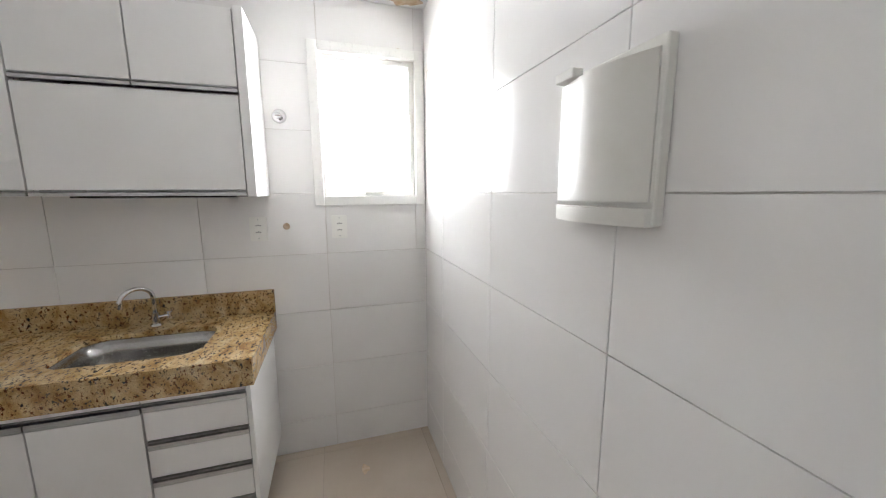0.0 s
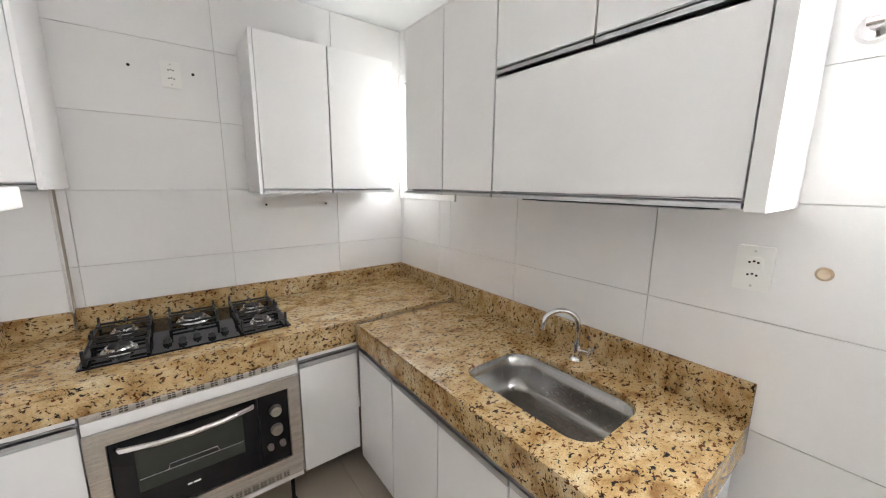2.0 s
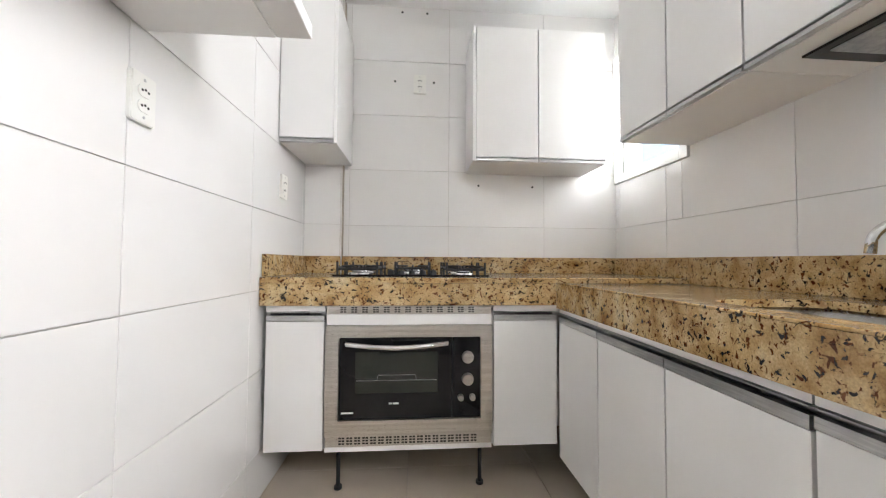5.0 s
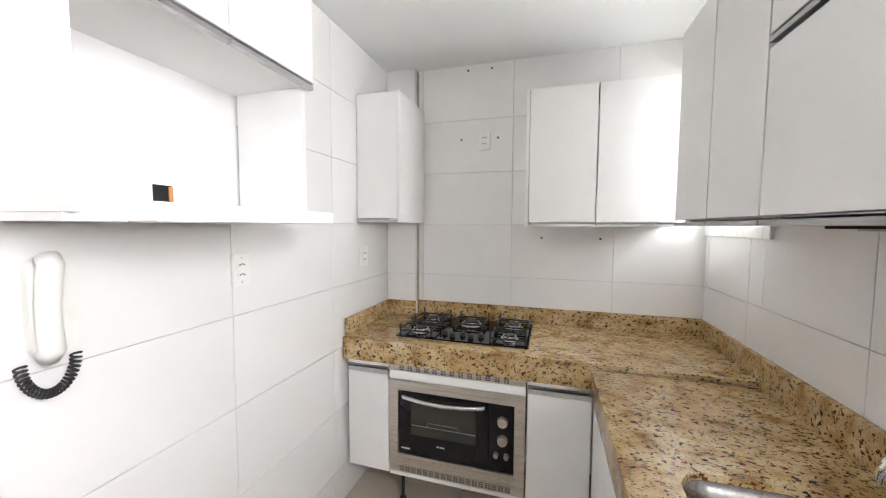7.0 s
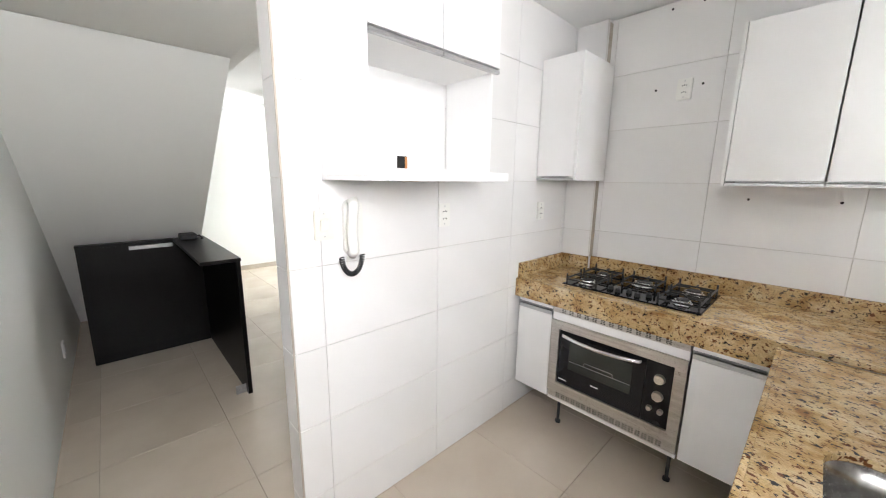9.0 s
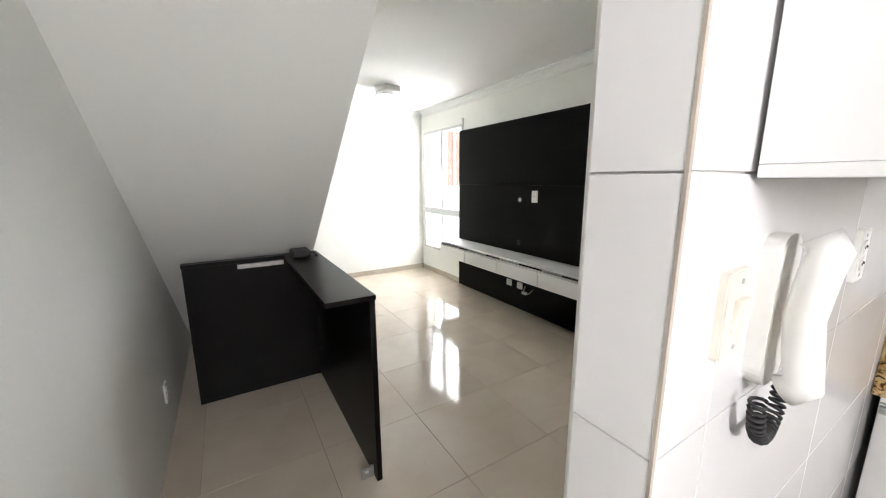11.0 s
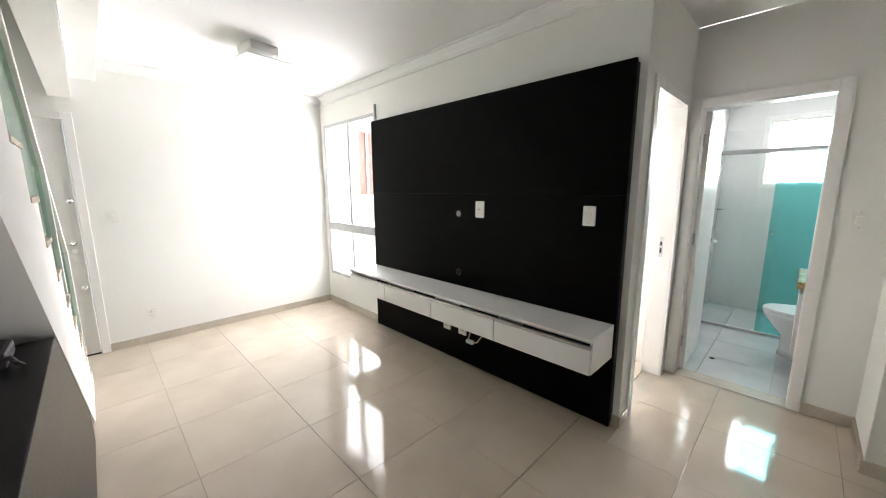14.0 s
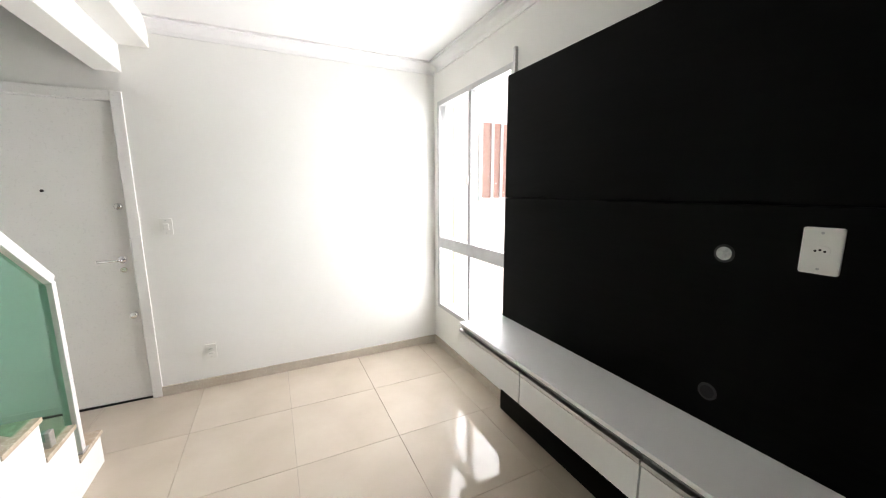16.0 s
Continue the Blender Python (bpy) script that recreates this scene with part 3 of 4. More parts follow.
# ---- wall fittings ----


def fitting(name, at, turn, label, category, high=0.115, wide=0.075, kind="socket", hollow=2, cover=None):
    """A wall plate built facing -y and turned into place."""
    cover = cover or M_PLAST
    e = new(name)
    e.matrix_world = pose(*at, 0, 0, turn)
    tagged(e, label, category, "wall plates")
    bm = bmesh.new()
    prism(bm, rounded(-wide / 2, -high / 2, wide / 2, high / 2, 0.006, 3), 0.011, pose(0, 0, 0, 90, 0, 0))
    bmesh.ops.bevel(bm, geom=[ed for ed in bm.edges if all(v.co.y < -0.010 for v in ed.verts)], offset=0.002, segments=2, affect="EDGES")
    part("cover_plate", bm, cover, e)
    if kind == "socket":
        for k in range(hollow):
            z = (k - (hollow - 1) / 2) * 0.036
            bm = bmesh.new()
            prism(bm, rounded(-0.02, -0.0145, 0.02, 0.0145, 0.013, 5), 0.003, pose(0, -0.0105, z, 90, 0, 0))
            insert = part("socket_insert", bm, cover, e)
            bm = bmesh.new()
            for dx, dz in ((-0.0095, 0), (0.0095, 0), (0, 0.003)):
                rod(bm, (dx, -0.0115, z + dz), (dx, -0.0142, z + dz), 0.0031, seg=10)
            part("pin_holes", bm, M_HOLE_SHADE, insert)
    else:
        bm = cuboid(bmesh.new(), (-0.016, -0.0165, -0.022), (0.016, -0.006, 0.022), 0.002)
        bmesh.ops.rotate(bm, verts=bm.verts, cent=(0, -0.008, 0), matrix=Matrix.Rotation(radians(6), 3, "X"))
        part("rocker", bm, cover, e)
    for z in (-high / 2 + 0.014, high / 2 - 0.014):
        part("screw", rod(bmesh.new(), (0, -0.0105, z), (0, -0.0122, z), 0.0035, seg=10), M_ALU, e)
    return e


TE = KX - 0.006
fitting("power_outlet", (TE, -1.934, 1.343), -90, "white double power outlet on white tiles", "outlet", 0.127, 0.083, hollow=2)
fitting("power_outlet", (TE, -2.345, 1.343), -90, "white double power outlet below the window", "outlet", 0.127, 0.083, hollow=2)
fitting("power_outlet", (0.65, -0.006, 2.05), 0, "white double outlet high above the stove", "outlet")
fitting("power_outlet", (0.0, -1.268, 1.356), 90, "white double outlet on tiled wall", "outlet")
fitting("power_outlet", (0.0, -0.39, 1.335), 90, "white outlet beside the stove corner", "outlet")
fitting("light_switch", (0.0, -1.893, 1.352), 90, "cream light switch by the intercom", "switch", kind="switch", cover=M_CREAM)
fitting("light_switch", (LW, -1.60, 1.262), 90, "white light switch beside the entrance door", "switch", kind="switch")
fitting("power_outlet", (LW, -1.42, 0.29), 90, "white low power outlet near the entrance", "outlet")
fitting("power_outlet", (-2.575, 0.40, 1.343), 0, "white outlet on the black media panel", "outlet", 0.125, 0.08, hollow=1)
fitting("light_switch", (-1.728, 0.40, 1.335), 0, "white double switch on the black panel", "switch", 0.118, 0.074, "switch")
fitting("light_switch", (-0.585, BY, 1.305), 0, "cream switch beside the bathroom door", "switch", kind="switch")
for x in (-2.93, -2.75):
    fitting("power_outlet", (x, 0.40, 0.315), 0, "white outlet under the drawer shelf", "outlet", 0.075, 0.085, hollow=1)
fitting("power_outlet", (-2.3, KS + 0.006, 0.30), 180, "white low outlet under the stairs", "outlet")

# screw holes, near-black discs standing in for their shade, and stains in the tiles
for at in ((0.501, 2.067), (0.735, 2.067), (0.541, 2.494), (0.691, 2.494), (1.01, 1.445), (1.343, 1.444)):
    tagged(part("screw_hole", rod(bmesh.new(), (at[0], -0.0055, at[1]), (at[0], -0.0075, at[1]), 0.0065, seg=12), M_HOLE_SHADE), "dark drilled screw hole in a tile", "hole", "screw holes")
valve = root("shutoff_valve", (TE, -2.072, 1.922), "chrome round shutoff valve on tiles", "valve")
bm = rod(bmesh.new(), (TE, -2.072, 1.922), (TE - 0.012, -2.072, 1.922), 0.036, 0.03, 24)
part("rosette", bm, M_CHROME, valve, smooth=False)
bm = rod(bmesh.new(), (TE - 0.01, -2.072, 1.922), (TE - 0.05, -2.072, 1.922), 0.012, 0.016, 16)
rod(bm, (TE - 0.05, -2.085, 1.922), (TE - 0.05, -2.059, 1.922), 0.009)
part("knob", bm, M_CHROME, valve)
bm = rod(bmesh.new(), (TE, -2.07, 1.353), (TE - 0.008, -2.07, 1.353), 0.018, 0.012, 14)
cap = part("pipe_stub", bm, M_STAIN)
tagged(cap, "rusty capped pipe stub in the wall", "pipe")
bm = rod(bmesh.new(), (TE, -2.70, 2.30), (TE - 0.008, -2.70, 2.30), 0.016, 0.01, 12)
tagged(part("pipe_stub", bm, M_STAIN), "stained patch plug above the window", "pipe")
bm = bmesh.new()
prism(bm, [(0.05 * (1 + 0.3 * math.sin(5 * a)) * math.cos(a), 0.085 * (1 + 0.25 * math.cos(4 * a)) * math.sin(a)) for a in [k * 0.2618 for k in range(24)]], 0.006, pose(1.80, -2.72, ZK - 0.006))
tagged(part("plaster_patch", bm, M_STAIN), "rough brown plaster patch on the ceiling", "patch")
bm = bmesh.new()
prism(bm, [(0.035 * (1 + 0.4 * math.sin(3 * a)) * math.cos(a), 0.022 * math.sin(a)) for a in [i * 0.5236 for i in range(12)]], 0.0012, pose(1.62, -2.42, 0.0002))
tagged(part("floor_stain", bm, M_STAIN), "small brown stain on floor tile", "stain")

# breaker panel on the south wall
pan = root("breaker_panel", (0.39, KS + 0.006, 1.475), "white plastic breaker panel with curved cover", "electrical panel")
py = KS + 0.006
bx("back_box", M_PLAST, pan, (0.252, py, 1.470), (0.525, py + 0.022, 1.775), 0.004)
bm = bmesh.new()
rows = []
for i in range(25):
    u = i / 24
    y = py + 0.026 + 0.026 * math.sin(math.pi * u)
    rows.append((0.262 + 0.25 * u, y))
prism(bm, [(0.262, py + 0.02)] + rows + [(0.512, py + 0.02)], 0.245, pose(0, 0, 1.510))
part("cover", bm, M_PLAST, pan, "slightly translucent curved white cover")
bm = bmesh.new()
prism(bm, [(0.255, py + 0.018)] + [(x, y + 0.004) for x, y in rows] + [(0.522, py + 0.018)], 0.032, pose(0, 0, 1.468))
part("bottom_lip", bm, M_PLAST, pan)
bx("latch", M_PLAST, pan, (0.44, py + 0.03, 1.757), (0.50, py + 0.056, 1.777), 0.003)

# intercom
ic = root("intercom", (0.0, -1.79, 1.18), "white wall intercom handset with black coiled cord", "intercom")
bm = bmesh.new()
prism(bm, rounded(-0.04, -0.11, 0.04, 0.11, 0.03, 6), 0.022, pose(0.0, -1.775, 1.335, 90, 0, 90))
part("base", bm, M_PLAST, ic)
bm = bmesh.new()
tube(bm, [(0.045, -1.80, 1.235), (0.062, -1.80, 1.25), (0.056, -1.80, 1.29), (0.05, -1.798, 1.34), (0.056, -1.796, 1.40), (0.062, -1.795, 1.43), (0.05, -1.795, 1.447)], 0.021, 12)
part("handset", bm, M_PLAST, ic, smooth=True)
bm = bmesh.new()
coil = []
for i in range(221):
    u = i / 220
    bend = math.pi * u
    c = Vector((0.03, -1.792 - 0.045 * math.cos(bend), 1.225 - 0.075 * math.sin(bend)))
    a = u * 24 * 2 * math.pi
    n1 = Vector((0, math.cos(bend), math.sin(bend) * 1.0))
    coil.append(c + 0.009 * (math.cos(a) * Vector((1, 0, 0)) + math.sin(a) * n1.normalized()))
tube(bm, coil, 0.0026, 5)
part("coiled_cord", bm, M_RUBBER, ic, "black coiled cord", True)

tagged(bx("corner_crack", M_FGROUT, None, (0.2095, -0.0515, 1.013), (0.2115, -0.0065, ZK - 0.02), 0), "dark open joint beside the pipe casing", "joint", kind="structure")

tagged(bx("corner_joint", M_FGROUT, None, (-0.0035, WE - 0.0066, 0.0), (0.0006, WE - 0.0002, ZK), 0), "brown stained joint at the wall end", "joint", kind="structure")

# ---- kitchen: cupboards ----


def door_front(parent, axis, n, u0, u1, z0, z1, thick=0.018, rail="bottom", mat=None, deep=0.022, name="door", strip=0.022, band=0.6, g=0.0016):
    """A flush front with an aluminium pull profile along one edge. n: the front plane; thick: signed depth behind it."""
    za, zb = (z0 + strip, z1) if rail == "bottom" else (z0, z1 - strip)
    if not rail:
        za, zb = z0, z1
    lo, hi = ((n, u0 + g, za + g), (n + thick, u1 - g, zb - g)) if axis == "x" else ((u0 + g, n, za + g), (u1 - g, n + thick, zb - g))
    d = bx(name, mat or M_LAM, parent, lo, hi, 0.0012)
    if rail:
        s0, s1 = (z0, z0 + strip) if rail == "bottom" else (z1 - strip, z1)
        sg = 1 if thick > 0 else -1
        bm = bmesh.new()
        for zz0, zz1, d0, d1 in ((s0 + 0.001, s0 + band * strip, -0.002, 0.0165), (s1 - 0.0035, s1 - 0.001, -0.002, 0.0165)):
            a, b = n + sg * d0, n + sg * d1
            lo, hi = ((a, u0 + g, zz0), (b, u1 - g, zz1)) if axis == "x" else ((u0 + g, a, zz0), (u1 - g, b, zz1))
            cuboid(bm, lo, hi)
        part("handle", bm, M_ALU, d, "aluminium pull profile")
    return d


def cab(name, lo, hi, label, skip=(), t=0.015, group="kitchen cupboards"):
    """A carcass of real boards round an open inside; skip: sides left out."""
    c = root(name, ((lo[0] + hi[0]) / 2, (lo[1] + hi[1]) / 2, lo[2]), label, "cabinet", group)
    (x0, y0, z0), (x1, y1, z1) = lo, hi
    boards = {"bottom": ((x0, y0, z0), (x1, y1, z0 + t)), "top": ((x0, y0, z1 - t), (x1, y1, z1)),
              "x0": ((x0, y0, z0 + t), (x0 + t, y1, z1 - t)), "x1": ((x1 - t, y0, z0 + t), (x1, y1, z1 - t)),
              "y0": ((x0 + t, y0, z0 + t), (x1 - t, y0 + t, z1 - t)), "y1": ((x0 + t, y1 - t, z0 + t), (x1 - t, y1, z1 - t))}
    for k, (a, b) in boards.items():
        if k not in skip:
            bx("board", M_LAM, c, a, b, 0.001)
    return c


T0 = 0.007
cn = cab("wall_cabinet", (0.93, -0.285, 1.515), (1.65, -T0, 2.235), "white two-door wall cabinet with aluminium pulls", ("y0",))
door_front(cn, "y", -0.304, 0.945, 1.277, 1.515, 2.235)
door_front(cn, "y", -0.304, 1.28, 1.65, 1.515, 2.235)
bx("side_panel", M_LAM, cn, (0.928, -0.304, 1.515), (0.943, -0.286, 2.235), 0.001)
cnw = cab("wall_cabinet", (0.002, -0.435, 1.535), (0.262, -0.052, 2.245), "narrow white wall cabinet in the corner", ("y0",))
door_front(cnw, "y", -0.454, 0.002, 0.25, 1.535, 2.245)
bx("side_panel", M_LAM, cnw, (0.25, -0.454, 1.535), (0.264, -0.436, 2.245), 0.001)
ce1 = cab("wall_cabinet", (1.56, -1.218, 1.52), (KX - T0, -0.615, 2.27), "tall white two-door wall cabinet", ("x0",))
door_front(ce1, "x", 1.54, -0.915, -0.617, 1.52, 2.27)
door_front(ce1, "x", 1.54, -1.218, -0.918, 1.52, 2.27)
ce2 = cab("wall_cabinet", (1.56, -1.96, 1.52), (KX - T0, -1.221, 2.27), "white wall cabinet with lift-up flap", ("x0",))
door_front(ce2, "x", 1.54, -1.96, -1.222, 1.52, 1.935)
door_front(ce2, "x", 1.54, -1.588, -1.222, 1.945, 2.27)
door_front(ce2, "x", 1.54, -1.96, -1.591, 1.945, 2.27)
bx("end_panel", M_LAM, ce2, (1.535, -2.0, 1.515), (KX - T0, -1.963, 2.28), 0.002)
hood = root("range_hood", (1.71, -1.6, 1.485), "slim black-edged hood under the cabinet", "hood")
bx("housing", M_BGLASS, hood, (1.62, -1.90, 1.513), (1.85, -1.30, 1.5195), 0.002)
bx("filter", M_FILTER, hood, (1.65, -1.86, 1.509), (1.82, -1.34, 1.5135), 0.001, "grey metal mesh filter")
cw = cab("wall_cabinet", (T0, -1.89, 1.52), (0.30, -1.262, 2.42), "white wall cabinet with an open niche below", ("x1", "x0", "y0"))
bx("side_panel", M_LAM, cw, (T0, -1.89, 1.5355), (0.319, -1.8755, 2.42), 0.001)
bx("niche_top", M_LAM, cw, (T0, -1.875, 1.955), (0.298, -1.277, 1.97), 0.001)
bx("shelf_lip", M_LAM, cw, (0.285, -1.875, 1.535), (0.30, -1.277, 1.562), 0.001)
bx("niche_back", M_LAM, cw, (T0, -1.875, 1.535), (T0 + 0.005, -1.277, 1.955), 0)
bx("tray", M_LAM, cw, (0.301, -1.80, 1.52), (0.385, -1.262, 1.556), 0.003)
door_front(cw, "x", 0.319, -1.574, -1.265, 1.945, 2.42, -0.018)
door_front(cw, "x", 0.319, -1.8745, -1.577, 1.945, 2.42, -0.018)
wall_hole = root("wall_cutout", (0.012, -1.53, 1.585), "small dark cutout with orange conduit in the niche", "outlet")
bx("hole", M_HOLE_SHADE, wall_hole, (T0 + 0.006, -1.555, 1.567), (T0 + 0.008, -1.505, 1.625), 0)
bx("conduit", M_ORANGE, wall_hole, (T0 + 0.008, -1.515, 1.567), (T0 + 0.012, -1.503, 1.622), 0.001, "orange conduit edge")
cable = bmesh.new()
tube(cable, [(0.03, -1.85, 1.60), (0.028, -1.75, 1.585), (0.026, -1.66, 1.57), (0.026, -1.60, 1.545)], 0.004, 6)
tagged(part("loose_cable", cable, M_PLAST), "thin white cable in the niche", "cable")
bm = rod(bmesh.new(), (0.10, -1.55, 1.5195), (0.10, -1.55, 1.5175), 0.035, seg=20)
tagged(part("stain", bm, M_STAIN), "round tan stain under the niche cabinet", "stain")

# base units
FY = -0.60
b1 = cab("base_cabinet", (0.02, -0.58, 0.2), (0.262, -0.02, 0.79), "narrow white base cabinet beside the oven", ("y0", "top"))
door_front(b1, "y", FY, 0.022, 0.262, 0.2, 0.772, rail="top", strip=0.038)
b2 = cab("base_cabinet", (0.972, -0.58, 0.2), (1.255, -0.02, 0.79), "white base cabinet beside the oven", ("y0", "top"))
door_front(b2, "y", FY, 0.974, 1.257, 0.2, 0.772, rail="top", strip=0.038)
FX = 1.262
b3 = cab("base_cabinet", (1.28, -0.935, 0.15), (1.86, -0.62, 0.79), "white corner base cabinet", ("x0", "top"))
door_front(b3, "x", FX, -0.935, -0.606, 0.15, 0.765, rail="top", strip=0.04)
b4 = cab("base_cabinet", (1.28, -1.602, 0.15), (1.86, -0.938, 0.79), "white two-door cabinet under the sink", ("x0", "top", "y0"))
door_front(b4, "x", FX, -1.268, -0.938, 0.15, 0.765, rail="top", strip=0.04)
door_front(b4, "x", FX, -1.602, -1.27, 0.15, 0.765, rail="top", strip=0.04)
b5 = cab("base_cabinet", (1.28, -1.965, 0.15), (1.86, -1.605, 0.79), "white four-drawer base cabinet", ("x0", "top", "y1"))
for k in range(4):
    z1 = 0.765 - 0.156 * k
    door_front(b5, "x", FX, -1.95, -1.606, z1 - 0.15, z1, rail="top", name="drawer_front", strip=0.034)
bx("end_panel", M_LAM, b5, (FX, -1.968, 0.15), (1.279, -1.952, 0.79), 0.001)
for u, y0, y1 in ((b3, -0.935, -0.606), (b4, -1.602, -0.938), (b5, -1.95, -1.606)):
    bx("top_rail", M_LAM, u, (FX + 0.002, y0, 0.767), (1.279, y1, 0.787), 0)
for u, x0, x1 in ((b1, 0.022, 0.262), (b2, 0.974, 1.257)):
    bx("top_rail", M_LAM, u, (x0, FY + 0.002, 0.774), (x1, FY + 0.018, 0.799), 0)


def foot(x, y, h, under):
    bm = rod(bmesh.new(), (x, y, 0.0), (x, y, 0.012), 0.017, seg=16)
    rod(bm, (x, y, 0.012), (x, y, h), 0.009, seg=12)
    part("foot", bm, M_RUBBER, under, "black plastic adjustable foot")


for x, y, h, u in ((1.2, -0.1, 0.2, b2), (1.55, -0.7, 0.15, b3), (1.55, -1.0, 0.15, b4), (1.55, -1.54, 0.15, b4), (1.55, -1.9, 0.15, b5), (1.8, -1.9, 0.15, b5), (0.06, -0.1, 0.2, b1)):
    foot(x, y, h, u)

# oven
ov = root("built_in_oven", (0.617, -0.33, 0.0), "steel built-in oven with black glass door", "oven")
bx("cavity_body", M_STEEL, ov, (0.285, -0.585, 0.21), (0.95, -0.06, 0.76), 0.002)
bm = slab_with_hole(bmesh.new(), (0.268, 0.262, 0), (0.967, 0.716, 0.014), [(0.322, 0.326), (0.918, 0.326), (0.918, 0.667), (0.322, 0.667)])
bm.transform(pose(0, FY, 0, 90, 0, 0))
part("trim_frame", bm, M_STEEL, ov)
glass = bx("door_glass", M_BGLASS, ov, (0.324, FY - 0.006, 0.328), (0.795, FY + 0.01, 0.665), 0.003)
bx("window", M_OVENWIN, glass, (0.39, FY - 0.0075, 0.435), (0.735, FY - 0.0055, 0.605), 0.0005, "dark see-through oven window")
bm = bmesh.new()
tube(bm, [(0.35, FY - 0.012, 0.645), (0.36, FY - 0.035, 0.643), (0.46, FY - 0.045, 0.634), (0.565, FY - 0.048, 0.63), (0.67, FY - 0.045, 0.634), (0.77, FY - 0.035, 0.643), (0.78, FY - 0.012, 0.645)], 0.0105, 12)
part("handle", bm, M_CHROME, glass, "curved satin handle bar", True)
bm = bmesh.new()
rod(bm, (0.395, FY - 0.009, 0.488), (0.73, FY - 0.009, 0.488), 0.0016, seg=6)
tube(bm, [(0.48, FY - 0.009, 0.488), (0.485, FY - 0.009, 0.51), (0.64, FY - 0.009, 0.51), (0.645, FY - 0.009, 0.488)], 0.0016, 6)
part("rack", bm, M_ALU, glass, "wire oven rack behind the glass")
for x0, x1, z0 in ((0.53, 0.545, 0.388), (0.548, 0.572, 0.388), (0.335, 0.385, 0.352)):
    bx("marking", M_PLAST, glass, (x0, FY - 0.0072, z0), (x1, FY - 0.0055, z0 + 0.007), 0, "small unreadable white marking")
pnl = bx("control_panel", M_BGLASS, ov, (0.797, FY - 0.006, 0.328), (0.916, FY + 0.01, 0.665), 0.003)
for x, z, r in ((0.862, 0.58, 0.026), (0.862, 0.488, 0.026), (0.832, 0.413, 0.0135), (0.882, 0.413, 0.0135)):
    bm = rod(bmesh.new(), (x, FY - 0.006, z), (x, FY - 0.026, z), r, r * 0.86, 28)
    cuboid(bm, (x - 0.002, FY - 0.0275, z), (x + 0.002, FY - 0.02, z + r * 0.82))
    part("knob", bm, M_STEEL, pnl, "satin steel control knob")
for z0, z1, n in ((0.762, 0.797, 13), (0.216, 0.26, 18)):
    st = bx("vent_strip", M_STEEL, ov, (0.27, FY - 0.001, z0), (0.965, FY + 0.014, z1), 0.001, "steel vent strip with slots")
    h = z1 - z0
    pitch = 0.585 / n
    # black bars laid on the strip stand in for shaded slots
    for k in range(n):
        for dx in (0.0, 0.0135):
            for zz in (0.2, 0.46, 0.72):
                x = 0.325 + pitch * k + dx
                bx("vent_slot_shade", M_IRON, st, (x, FY - 0.0016, z0 + h * zz), (x + 0.0105, FY - 0.0004, z0 + h * (zz + 0.15)), 0)
bx("filler", M_LAM, ov, (0.268, FY + 0.002, 0.717), (0.967, FY + 0.016, 0.761), 0.001, "white filler strip")
bx("plinth_board", M_LAM, ov, (0.268, FY, 0.195), (0.967, FY + 0.016, 0.215), 0.001, "white bottom board")
for x in (0.31, 0.93):
    foot(x, -0.52, 0.2, ov)
    foot(x, -0.12, 0.2, ov)

# ---- worktops ----
tn = root("stone_worktop", (0.94, -0.3, 0.80), "speckled beige brown granite worktop under hob", "worktop")
bx("slab", M_GRAN, tn, (0.002, -0.622, 0.893), (KX - 0.008, -0.007, 0.917), 0.003)
bx("front_apron", M_GRAN, tn, (0.002, -0.622, 0.80), (1.245, -0.602, 0.8925), 0.002)
bx("backsplash", M_GRAN, tn, (0.207, -0.027, 0.9175), (KX - 0.008, -0.0075, 1.012), 0.002)
bx("backsplash", M_GRAN, tn, (0.02, -0.072, 0.9175), (0.206, -0.052, 1.012), 0.002)
bx("backsplash", M_GRAN, tn, (0.001, -0.60, 0.9175), (0.0195, -0.052, 1.012), 0.002)
te = root("stone_worktop", (1.56, -1.3, 0.79), "speckled beige brown granite worktop with sink cutout", "worktop")
hole = rounded(1.375, -1.765, 1.705, -1.245, 0.085, 8)
bm = slab_with_hole(bmesh.new(), (1.243, -1.985, 0.872), (KX - 0.008, -0.624, 0.892), hole)
part("slab", bm, M_GRAN, te)
bx("front_apron", M_GRAN, te, (1.243, -1.985, 0.788), (1.262, -0.624, 0.8715), 0.002)
bx("raised_lip", M_GRAN, te, (1.243, -1.985, 0.8925), (1.258, -0.626, 0.899), 0.002)
bx("end_apron", M_GRAN, te, (1.2625, -1.985, 0.788), (KX - 0.008, -1.97, 0.8715), 0.002)
bx("backsplash", M_GRAN, te, (KX - 0.028, -1.985, 0.8925), (KX - 0.008, -0.624, 1.0115), 0.002)
bx("backsplash", M_GRAN, tn, (KX - 0.028, -0.623, 0.9175), (KX - 0.0085, -0.0275, 1.0115), 0.002)
# sink bowl: nested rounded rings
sink = root("kitchen_sink", (1.54, -1.505, 0.70), "brushed steel undermount sink bowl", "sink")
bm = bmesh.new()
rings = []
for inset, z, r in ((-0.012, 0.871, 0.095), (-0.002, 0.870, 0.087), (0.004, 0.80, 0.08), (0.012, 0.74, 0.075), (0.035, 0.722, 0.06), (0.11, 0.716, 0.03)):
    rings.append([bm.verts.new((x, y, z)) for x, y in rounded(1.375 + inset, -1.765 + inset, 1.705 - inset, -1.245 - inset, r, 8)])
for a, b in zip(rings, rings[1:]):
    for i in range(len(a)):
        j = (i + 1) % len(a)
        bm.faces.new((a[i], a[j], b[j], b[i]))
bm.faces.new(rings[-1])
